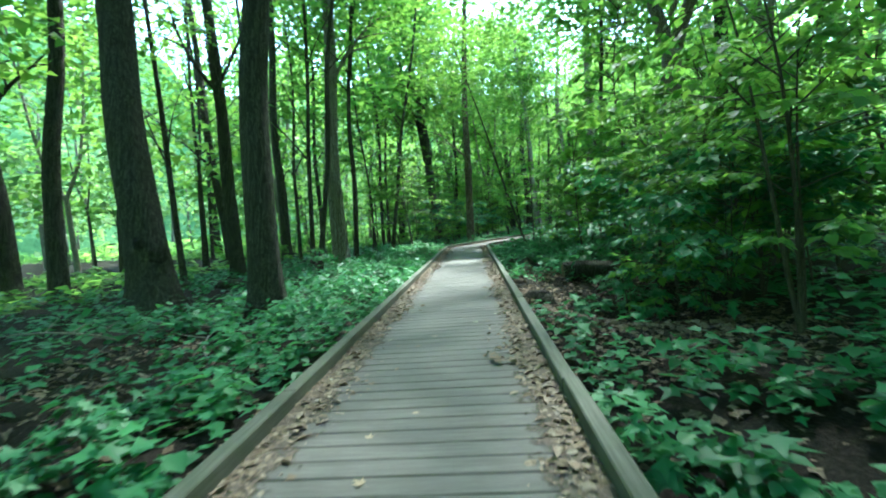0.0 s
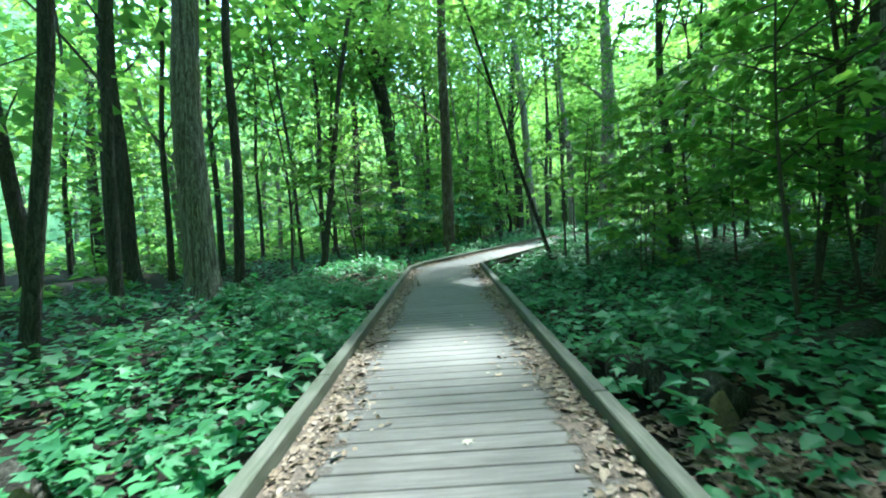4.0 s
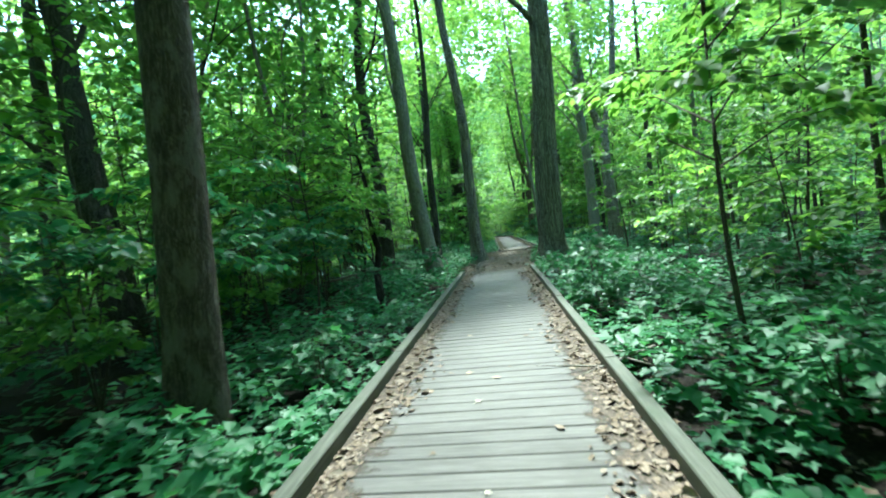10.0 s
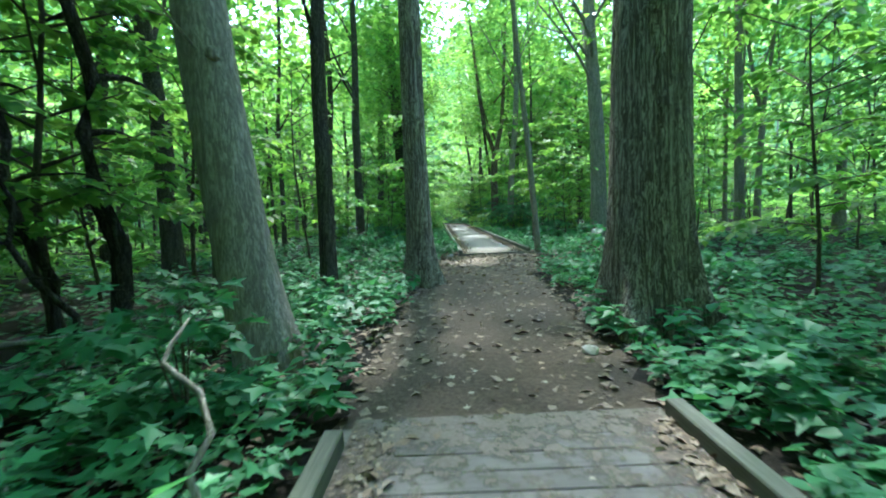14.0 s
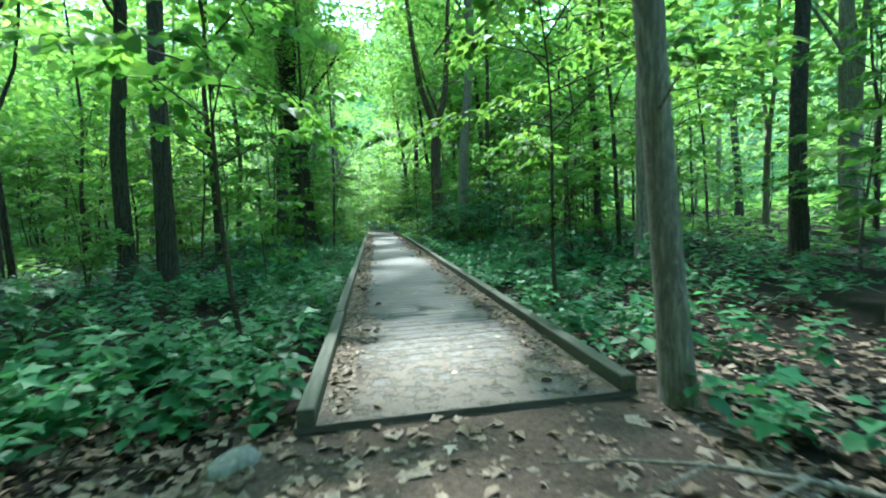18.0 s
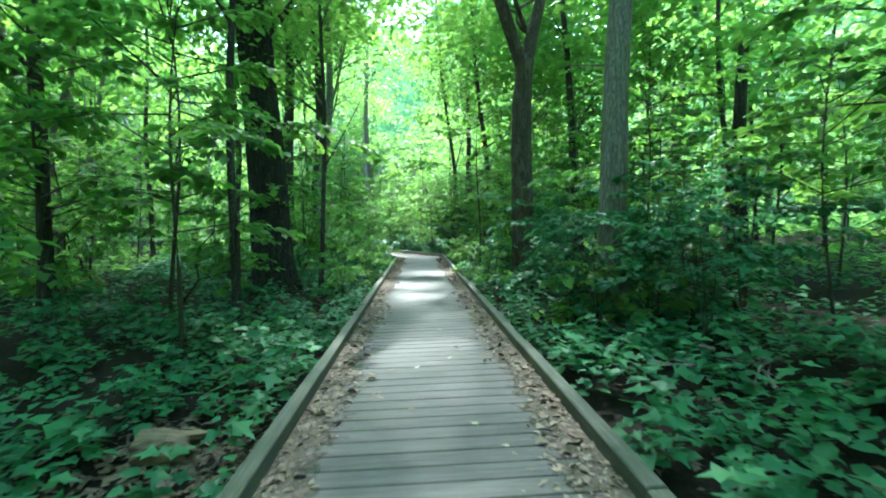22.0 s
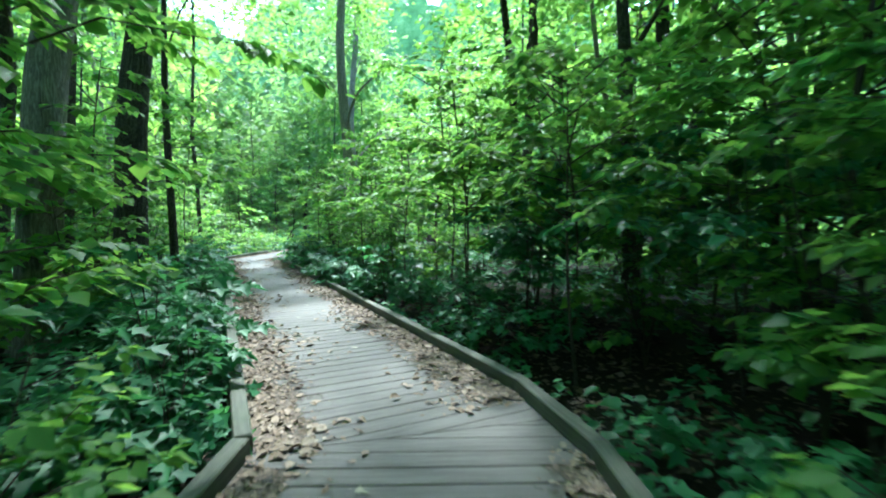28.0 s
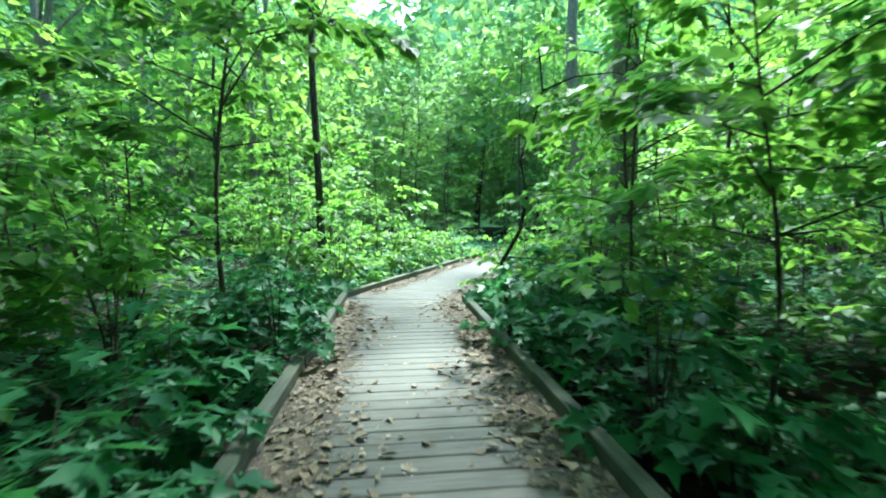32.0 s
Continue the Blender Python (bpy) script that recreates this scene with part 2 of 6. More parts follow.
def far_material():
    m, nt, out = material("glowing_far_foliage")
    vec = coords(nt, (1, 1, 1))
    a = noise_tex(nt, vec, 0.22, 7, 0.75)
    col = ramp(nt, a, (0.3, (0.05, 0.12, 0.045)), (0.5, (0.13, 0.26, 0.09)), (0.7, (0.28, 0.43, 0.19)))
    # Weak emission brightens the far wall in place of sunlit haze.
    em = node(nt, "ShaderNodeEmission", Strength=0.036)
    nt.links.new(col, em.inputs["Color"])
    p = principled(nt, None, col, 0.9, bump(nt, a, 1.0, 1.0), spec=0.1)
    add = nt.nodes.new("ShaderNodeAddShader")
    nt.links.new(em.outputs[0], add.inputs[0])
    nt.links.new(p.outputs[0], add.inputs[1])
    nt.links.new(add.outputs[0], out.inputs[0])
    return m


M_FAR = far_material()


# ---- Mesh helpers ----
def mesh_from(name, verts, faces, mat, smooth=False):
    me = bpy.data.meshes.new(name)
    me.from_pydata([tuple(v) for v in verts], [], faces)
    me.materials.append(mat)
    if smooth:
        me.polygons.foreach_set("use_smooth", [True] * len(me.polygons))
    return me


def mesh_np(name, verts, tris, mat):
    """A mesh from arrays of corners and triangles."""
    me = bpy.data.meshes.new(name)
    n = len(tris)
    me.vertices.add(len(verts))
    me.vertices.foreach_set("co", np.ascontiguousarray(verts, dtype=np.float32).ravel())
    me.loops.add(3 * n)
    me.loops.foreach_set("vertex_index", np.ascontiguousarray(tris, dtype=np.int32).ravel())
    me.polygons.add(n)
    me.polygons.foreach_set("loop_start", np.arange(0, 3 * n, 3, dtype=np.int32))
    me.materials.append(mat)
    me.update(calc_edges=True)
    return me


def part(name, bm, mat, parent, label=""):
    me = bpy.data.meshes.new(name)
    bm.to_mesh(me)
    bm.free()
    me.materials.append(mat)
    return child(name, me, parent, label)


def child(name, me, parent, label=""):
    ob = new(name, me)
    ob.parent = parent
    if label:
        ob["label"] = label
    return ob


def unit(v):
    return v / np.maximum(np.linalg.norm(v, axis=-1, keepdims=True), 1e-9)


def leaves_arrays(place, axis, normal, length, width, fold=0.25, fine=True, plain=False, lobed=False, maple=False):
    """Pointed oval leaves: place is the stalk's end, axis runs to the tip, normal is the upper side."""
    axis = unit(axis)
    side = unit(np.cross(normal, axis))
    normal = np.cross(axis, side)
    L, Wd = length[:, None], width[:, None]
    n = len(place)
    if plain:
        pts = [place + 0.15 * L * axis + 0.5 * Wd * side, place + 1.0 * L * axis - 0.1 * L * normal, place + 0.15 * L * axis - 0.5 * Wd * side]
        local = np.array([[0, 2, 1]])
    elif maple:
        out = ((0.40, -0.06), (0.26, 0.22), (0.58, 0.46), (0.20, 0.54), (0.0, 1.0), (-0.20, 0.54), (-0.58, 0.46), (-0.26, 0.22), (-0.40, -0.06))
        pts = [place] + [place + b * L * axis + a * Wd * side + (fold * 0.55 * abs(a) * Wd - 0.15 * b * b * L) * normal for a, b in out]
        local = np.array([[0, i, i + 1] for i in range(1, 9)])
    elif lobed:
        pts = [place,
               place + 0.42 * L * axis + 0.62 * Wd * side + fold * 0.3 * Wd * normal,
               place + 0.56 * L * axis + 0.24 * Wd * side + fold * 0.3 * Wd * normal,
               place + 1.0 * L * axis - 0.14 * L * normal,
               place + 0.56 * L * axis - 0.24 * Wd * side + fold * 0.3 * Wd * normal,
               place + 0.42 * L * axis - 0.62 * Wd * side + fold * 0.3 * Wd * normal]
        local = np.array([[0, 1, 2], [0, 2, 3], [0, 3, 4], [0, 4, 5]])
    elif fine:
        pts = [place,
               place + 0.30 * L * axis + 0.48 * Wd * side + fold * 0.4 * Wd * normal,
               place + 0.68 * L * axis + 0.38 * Wd * side + fold * 0.3 * Wd * normal,
               place + 1.0 * L * axis - 0.12 * L * normal,
               place + 0.68 * L * axis - 0.38 * Wd * side + fold * 0.3 * Wd * normal,
               place + 0.30 * L * axis - 0.48 * Wd * side + fold * 0.4 * Wd * normal]
        local = np.array([[0, 1, 2], [0, 2, 3], [0, 3, 4], [0, 4, 5]])
    else:
        pts = [place,
               place + 0.45 * L * axis + 0.5 * Wd * side + fold * 0.4 * Wd * normal,
               place + 1.0 * L * axis - 0.1 * L * normal,
               place + 0.45 * L * axis - 0.5 * Wd * side + fold * 0.4 * Wd * normal]
        local = np.array([[0, 1, 2], [0, 2, 3]])
    k = len(pts)
    verts = np.stack(pts, 1).reshape(-1, 3)
    tris = (np.arange(n)[:, None, None] * k + local[None]).reshape(-1, 3)
    return verts, tris


def tube(verts, faces, path, radii, sides=8, wob=0.0, rng=None):
    """Adds a tapered tube along path to the lists."""
    base = len(verts)
    n = len(path)
    for i, (p, r) in enumerate(zip(path, radii)):
        a = path[max(i - 1, 0)]
        b = path[min(i + 1, n - 1)]
        d = Vector(b) - Vector(a)
        q = d.to_track_quat("Z", "X")
        for j in range(sides):
            ang = 2 * math.pi * j / sides
            rr = r * (1 + (rng.uniform(-wob, wob) if rng else 0))
            verts.append(tuple(Vector(p) + q @ Vector((rr * math.cos(ang), rr * math.sin(ang), 0))))
    for i in range(n - 1):
        for j in range(sides):
            k = (j + 1) % sides
            faces.append((base + i * sides + j, base + i * sides + k, base + (i + 1) * sides + k, base + (i + 1) * sides + j))
    faces.append(tuple(base + (n - 1) * sides + j for j in range(sides)))
    return base


# ---- The plan: decks, trail and lie of the land ----
HALF = 0.968                       # half the deck's width
PITCH = 0.150                      # plank to plank
BEND_AB, BEND_CD, BEND_DE = (0.0, 20.42), (23.30, 63.19), (23.70, 78.7)
DIR_A, DIR_B, DIR_C, DIR_D, DIR_E = 0.0, -28.1, -26.85, -1.47, -26.5


def heading(deg):
    return np.array([-math.sin(radians(deg)), math.cos(radians(deg))])


END_B = np.array(BEND_AB) + 13.75 * heading(DIR_B)
START_C = np.array(BEND_CD) - 25.4 * heading(DIR_C)
END_E = np.array(BEND_DE) + 15.0 * heading(DIR_E)
START_A = np.array((0.0, -5.0))
LINE = [START_A, np.array(BEND_AB), END_B, np.array((7.75, 34.7)), np.array((9.5, 37.5)), START_C, np.array(BEND_CD), np.array(BEND_DE), END_E]
TRAIL = [END_B - 0.3 * heading(DIR_B), END_B, np.array((7.1, 33.6)), np.array((7.85, 34.9)), np.array((8.7, 36.3)), np.array((9.7, 37.9)),
         np.array((10.9, 39.4)), START_C, START_C + 0.3 * heading(DIR_C)]


def dist_to(line, x, y):
    """Distance of points from a broken line."""
    x, y = np.asarray(x, float), np.asarray(y, float)
    best = np.full(x.shape, 1e9)
    for a, b in zip(line, line[1:]):
        d = b - a
        t = np.clip(((x - a[0]) * d[0] + (y - a[1]) * d[1]) / (d @ d), 0, 1)
        best = np.minimum(best, np.hypot(x - a[0] - t * d[0], y - a[1] - t * d[1]))
    return best


def ground_z(x, y):
    """The height of the ground."""
    x, y = np.asarray(x, float), np.asarray(y, float)
    z = -0.24 + 0.05 * np.sin(0.71 * x + 1.3) * np.cos(0.63 * y) + 0.035 * np.sin(1.9 * x + 0.8 * y) + 0.02 * np.sin(3.7 * y - 2.1 * x)
    z = z - 0.6 * np.exp(-((x - 3.2) ** 2 + (y - 7.6) ** 2) / 2.0) - 0.3 * np.exp(-((x - 26.0) ** 2 + (y - 64.4) ** 2) / 3.0) - 0.32 * np.exp(-((x - 2.1) ** 2 + (y - 21.6) ** 2) / 1.6)
    z = z + 0.16 * np.exp(-((x + 2.9) ** 2 + (y - 22.3) ** 2) / 1.4)
    w = np.exp(-(dist_to(TRAIL[1:-1], x, y) / 2.4) ** 4)
    return z * (1 - w) + (-0.05 + 0.012 * np.sin(5 * x) * np.cos(4 * y)) * w


# Stretches where few herbs grow: place, reach along x and y, and how bare
BARE = ((9.8, 40.9, 0.9, 0.7, 0.85), (1.7, 31.3, 1.2, 1.8, 0.7), (3.3, 8.2, 1.7, 2.4, 1.0), (1.55, 8.1, 0.7, 1.3, 0.95), (2.7, 4.9, 1.0, 1.1, 0.8), (2.5, 6.2, 1.3, 1.7, 0.95), (2.2, 21.3, 1.2, 1.6, 1.0), (-3.8, 4.4, 1.7, 2.0, 0.6), (-2.3, 19.7, 1.3, 0.9, 0.95), (-1.6, 23.6, 1.3, 1.9, 0.7), (-0.9, 21.6, 0.5, 1.2, 0.9), (1.75, 11.2, 0.35, 0.35, 1.0),
        (14.95, 50.5, 0.5, 0.5, 1.0), (26.0, 64.4, 1.6, 2.6, 0.95), (9.0, 38.8, 1.2, 1.6, 0.6), (13.4, 38.6, 2.2, 1.6, 0.7), (15.5, 40.5, 2.0, 2.0, 0.4), (21.0, 53.2, 1.3, 1.8, 0.3), (16.4, 56.6, 1.2, 1.2, 0.6))


def bareness(x, y):
    return sum(k * np.exp(-((x - a) / u) ** 2 - ((y - b) / v) ** 2) for a, b, u, v, k in BARE)


def gz(x, y):
    return float(ground_z(x, y))


# ---- Ground ----
def build_ground():
    xs = np.concatenate([np.linspace(-600, -30, 8)[:-1], np.arange(-30, -6, 1.2), np.arange(-6, 32, 0.5), np.arange(32, 70, 1.2), np.linspace(70, 700, 8)])
    ys = np.concatenate([np.linspace(-600, -30, 8)[:-1], np.arange(-30, -4, 1.2), np.arange(-4, 90, 0.5), np.arange(90, 120, 1.2), np.linspace(120, 800, 8)])
    gx, gy = np.meshgrid(xs, ys)
    z = ground_z(gx, gy)
    verts = np.stack([gx, gy, z], -1).reshape(-1, 3)
    w = len(xs)
    i = (np.arange(len(ys) - 1)[:, None] * w + np.arange(w - 1)[None]).ravel()
    tris = np.concatenate([np.stack([i, i + 1, i + w + 1], -1), np.stack([i, i + w + 1, i + w], -1)])
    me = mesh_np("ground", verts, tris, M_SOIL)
    tagged(new("ground", me), "dark forest soil under leaf litter, shade deepened in its colour", "ground", kind="structure")


build_ground()


def build_trail():
    rng = random.Random(3)
    pts = []
    for a, b in zip(TRAIL, TRAIL[1:]):
        for k in range(8):
            pts.append(a + (b - a) * k / 8)
    pts.append(TRAIL[-1])
    verts, faces = [], []
    cols = 9
    for i, p in enumerate(pts):
        d = pts[min(i + 1, len(pts) - 1)] - pts[max(i - 1, 0)]
        d = d / np.linalg.norm(d)
        r = np.array((d[1], -d[0]))
        u = i / (len(pts) - 1)
        wl = 1.25 + 0.55 * max(0, (u - 0.6) / 0.4) + rng.uniform(-0.1, 0.1)
        wr = 1.25 + 0.75 * max(0, (u - 0.6) / 0.4) + rng.uniform(-0.1, 0.1)
        for j in range(cols):
            f = j / (cols - 1)
            q = p + r * (-wl + (wl + wr) * f)
            lift = 0.012 if 0 < j < cols - 1 else -0.03
            verts.append((q[0], q[1], gz(*q) + lift))
    for i in range(len(pts) - 1):
        for j in range(cols - 1):
            k = i * cols + j
            faces.append((k, k + 1, k + cols + 1, k + cols))
    tagged(new("dirt_trail", mesh_from("dirt_trail", verts, faces, M_TRAIL, True)), "trodden brown earth trail strewn with leaves", "trail", kind="structure")


build_trail()


def build_backdrop():
    """A far wall of woods round the place; its material glows faintly."""
    n, verts, faces = 900, [], []
    rng = random.Random(8)
    for i in range(n):
        a = 2 * math.pi * i / n
        r = 1 + 0.06 * math.sin(5 * a) + 0.03 * math.sin(13 * a)
        for z in (-2, 16, 47 + 5 * math.sin(17 * a) + 4 * math.sin(7 * a) + 2 * math.sin(61 * a + 1) + rng.uniform(-0.8, 0.8)):
            verts.append((12 + 95 * r * math.cos(a), 42 + 120 * r * math.sin(a), z))
    for i in range(n):
        k = (i + 1) % n
        for j in (0, 1):
            faces.append((i * 3 + j, k * 3 + j, k * 3 + j + 1, i * 3 + j + 1))
    tagged(new("backdrop", mesh_from("backdrop", verts, faces, M_FAR)), "self-lit hazy green wall of distant woods", "backdrop", kind="structure")


build_backdrop()


# ---- Boardwalks ----
def box_arrays(x0, x1, y0, y1, z0, z1, chamfer):
    """A bar with chamfered upper edges."""
    c = chamfer
    verts = [(x0, y0, z0), (x1, y0, z0), (x1, y1, z0), (x0, y1, z0),
             (x0, y0, z1 - c), (x1, y0, z1 - c), (x1, y1, z1 - c), (x0, y1, z1 - c),
             (x0 + c, y0 + c, z1), (x1 - c, y0 + c, z1), (x1 - c, y1 - c, z1), (x0 + c, y1 - c, z1)]
    faces = [(3, 2, 1, 0), (8, 9, 10, 11)]
    for i in range(4):
        k = (i + 1) % 4
        faces += [(i, k, 4 + k, 4 + i), (4 + i, 4 + k, 8 + k, 8 + i)]
    return verts, faces


def clip(poly, px, py, nx, ny):
    """The part of a flat polygon on the side of the line to which n points."""
    out = []
    for (ax, ay), (bx, by) in zip(poly, poly[1:] + poly[:1]):
        da, db = (ax - px) * nx + (ay - py) * ny, (bx - px) * nx + (by - py) * ny
        if da >= 0:
            out.append((ax, ay))
        if (da >= 0) != (db >= 0):
            t = da / (da - db)
            out.append((ax + t * (bx - ax), ay + t * (by - ay)))
    return out


PLANKS = []
for k in range(4):
    e = 0.004 * (k - 1.5)
    PLANKS.append(mesh_from("plank", *box_arrays(-HALF - 0.012 + e, HALF + 0.012 + e, -0.0708, 0.0708, -0.038, 0, 0.004), M_PLANK))


def kerb_run(walk_ob, side, y0, y1, rng):
    """Kerb timbers end to end along one edge, each on two low blocks."""
    y = y0
    while y < y1 - 0.05:
        end = min(y + rng.choice((2.44, 3.05, 3.05)), y1)
        if y1 - end < 0.5:
            end = y1
        verts, faces = box_arrays(-0.048, 0.048, 0, end - y - 0.006, 0.004, 0.099 + rng.uniform(-0.004, 0.004), 0.008)
        ob = child("kerb_timber", mesh_from("kerb_timber", verts, faces, M_KERB), walk_ob)
        ob.location = (side * (HALF - 0.05) + rng.uniform(-0.006, 0.006), y, 0)
        ob.rotation_euler = (0, 0, radians(rng.uniform(-0.12, 0.12)))
        y = end


def deck(start, deg, length, turn_in=0.0, turn_out=0.0, kerb_left=(0, 0), kerb_right=(0, 0), seed=1, label=""):
    """A stretch of boardwalk; turn_in and turn_out are the bends, to the left, at its two ends, where it is mitred."""
    rng = random.Random(seed)
    ob = new("boardwalk")
    ob.matrix_world = pose(start[0], start[1], 0, 0, 0, deg)
    tagged(ob, label, "boardwalk", "stretches of boardwalk")
    si, so = math.tan(radians(turn_in / 2)), math.tan(radians(turn_out / 2))
    n = int((length + 0.6) / PITCH)
    for i in range(-3, n + 1):
        yc = (i + 0.5) * PITCH
        if turn_in == 0 and yc < 0 or turn_out == 0 and yc > length - 0.05:
            continue
        reach = HALF + 0.02
        cut_in = turn_in != 0 and yc - 0.08 < reach * abs(si)
        cut_out = turn_out != 0 and yc + 0.08 > length - reach * abs(so)
        if cut_in or cut_out:
            poly = [(-HALF - 0.012, yc - 0.0712), (HALF + 0.012, yc - 0.0712), (HALF + 0.012, yc + 0.0712), (-HALF - 0.012, yc + 0.0712)]
            if cut_in:
                poly = clip(poly, 0, 0.004, math.sin(radians(turn_in / 2)), math.cos(radians(turn_in / 2)))
            if cut_out:
                poly = clip(poly, 0, length - 0.004, math.sin(radians(turn_out / 2)), -math.cos(radians(turn_out / 2)))
            if len(poly) < 3 or max(p[0] for p in poly) - min(p[0] for p in poly) < 0.05:
                continue
            m = len(poly)
            verts = [(*p, -0.038) for p in poly] + [(*p, 0) for p in poly]
            faces = [tuple(reversed(range(m))), tuple(range(m, 2 * m))] + [(a, (a + 1) % m, m + (a + 1) % m, m + a) for a in range(m)]
            child("plank", mesh_from("plank", verts, faces, M_PLANK), ob)
            continue
        pl = child("plank", rng.choice(PLANKS), ob)
        pl.location = (rng.uniform(-0.008, 0.008), yc, rng.uniform(-0.0012, 0.0012))
        pl.rotation_euler = (radians(rng.uniform(-0.15, 0.15)), 0, radians(rng.uniform(-0.12, 0.12) + (180 if rng.random() < 0.5 else 0)))
    kerb_run(ob, -1, kerb_left[0] + HALF * si, length + kerb_left[1] - HALF * so, rng)
    kerb_run(ob, 1, kerb_right[0] - HALF * si, length + kerb_right[1] + HALF * so, rng)
    for x in (-0.72, 0.72):
        verts, faces = box_arrays(-0.045, 0.045, 0, length, -0.2, -0.040, 0.004)
        child("joist", mesh_from("joist", verts, faces, M_BEAM), ob).location = (x, 0, 0)
    post = mesh_from("post", *box_arrays(-0.06, 0.06, -0.06, 0.06, -0.75, -0.045, 0.006), M_BEAM)
    for k in range(1, int(length / 2.6) + 1):
        for x in (-0.83, 0.83):
            child("post", post, ob).location = (x, k * 2.6 - 1.2, 0)
    return ob


first = deck(START_A, DIR_A, 25.42, 0, -28.1, (0, -0.55), seed=1, label="long grey weathered plank boardwalk with low timber kerbs")
deck(BEND_AB, DIR_B, 13.75, -28.1, 0, (0.55, -0.3), (0, -0.08), seed=2, label="grey plank boardwalk that ends on bare earth")
third = deck(START_C, DIR_C, 25.4, 0, 25.4, kerb_right=(0, -0.5), seed=3, label="long straight grey plank boardwalk in dappled light")
deck(BEND_CD, DIR_D, 15.5, 25.4, -25.0, kerb_right=(0.5, 0), seed=4, label="leaf-strewn plank boardwalk hemmed in by shrubs")
deck(BEND_DE, DIR_E, 15.0, -25.0, 0, seed=5, label="distant sunlit plank boardwalk turning away")


corner = child("kerb_timber", mesh_from("kerb_timber", *box_arrays(-0.048, 0.048, 0, 1.06, 0.004, 0.099, 0.008), M_KERB), first)
corner.location, corner.rotation_euler = (0.05 - HALF + 0.004, 25.1, 0), (0, 0, radians(-14.05))
corner = child("kerb_timber", mesh_from("kerb_timber", *box_arrays(-0.048, 0.048, 0, 0.97, 0.004, 0.099, 0.008), M_KERB), third)
corner.location, corner.rotation_euler = (HALF - 0.054, 25.11, 0), (0, 0, radians(12.7))


def film_sheet(name, mat, start, deg, s, o, width, length, turn, label, seed):
    """A thin ragged sheet on the planks; its thick side is x = 0 or y = 0 of its own axes."""
    rng = random.Random(seed)
    p = np.array(start) + heading(deg) * s + heading(deg - 90) * o
    nx, ny = max(2, int(width / 0.12)), max(4, int(length / 0.3))
    verts = [(width * i / nx, length * j / ny, 0.0042 + rng.uniform(0, 0.003)) for j in range(ny + 1) for i in range(nx + 1)]
    faces = [(j * (nx + 1) + i, j * (nx + 1) + i + 1, (j + 1) * (nx + 1) + i + 1, (j + 1) * (nx + 1) + i) for j in range(ny) for i in range(nx)]
    ob = new(name, mesh_from(name, verts, faces, mat, True))
    ob.matrix_world = pose(p[0], p[1], 0, 0, 0, deg + turn)
    tagged(ob, label, "earth", kind="stuff")


INNER = HALF - 0.10
film_sheet("trodden_dust", M_DUST, START_C, DIR_C, 0.0, -INNER, 2 * INNER, 5.0, 0, "thin film of trodden earth over the first planks", 4)
film_sheet("trodden_dust", M_DUST, BEND_AB, DIR_B, 13.74, INNER, 2 * INNER, 2.4, 180, "thin film of trodden earth over the last planks", 5)
for k, (st, dg, s0, ln, wd) in enumerate(((START_A, DIR_A, 0, 25.2, 0.42), (BEND_AB, DIR_B, 0.2, 13.5, 0.42), (START_C, DIR_C, 0.05, 25.0, 0.42), (BEND_CD, DIR_D, 0.2, 15.0, 0.62), (BEND_DE, DIR_E, 0.2, 14.0, 0.6))):
    words = "crumbled brown leaf debris and earth drifted along a kerb"
    film_sheet("leaf_debris", M_DEBRIS, st, dg, s0, -INNER, wd, ln, 0, words, 60 + k)
    film_sheet("leaf_debris", M_DEBRIS, st, dg, s0 + ln, INNER, wd, ln, 180, words, 70 + k)


# ---- Trees ----
def crown_arrays(seed, radius, height, clumps, per, size, plain=False):
    """A crown of many leaves in flat uneven sprays, its foot at z = 0."""
    rng = np.random.RandomState(seed)
    ang = rng.uniform(0, 2 * np.pi, clumps)
    h = rng.uniform(0.02, 1.0, clumps)
    prof = np.sin(np.pi * np.clip(0.18 + 0.8 * h, 0, 1)) ** 0.7
    rad = radius * prof * np.sqrt(rng.uniform(0.05, 1.15, clumps))
    cen = np.stack([rad * np.cos(ang), rad * np.sin(ang), h * height - 0.12 * rad], -1)
    spread = radius * rng.uniform(0.16, 0.34, clumps)
    k = np.repeat(np.arange(clumps), per)
    off = rng.normal(0, 1, (len(k), 3)) * np.stack([spread[k], spread[k], 0.28 * spread[k]], -1)
    place = cen[k] + off
    axis = rng.normal(0, 1, (len(k), 3)) * (1, 1, 0.35) + off * 0.6
    axis[:, 2] -= 0.25
    normal = rng.normal(0, 0.45, (len(k), 3)) + (0, 0, 1)
    ln = size * rng.uniform(0.7, 1.35, len(k))
    return leaves_arrays(place, axis, normal, ln, ln * rng.uniform(0.75, 1.0, len(k)), fine=False, plain=plain)


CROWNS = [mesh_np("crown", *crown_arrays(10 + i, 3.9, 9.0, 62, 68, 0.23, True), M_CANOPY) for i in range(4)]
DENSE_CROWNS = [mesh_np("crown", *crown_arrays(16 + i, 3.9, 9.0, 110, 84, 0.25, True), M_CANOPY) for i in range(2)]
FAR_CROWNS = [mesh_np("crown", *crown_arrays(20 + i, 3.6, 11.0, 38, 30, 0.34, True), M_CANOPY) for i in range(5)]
WOODS = [crown_arrays(30 + i, 3.6, 11.0, 28, 22, 0.55, True) for i in range(4)]


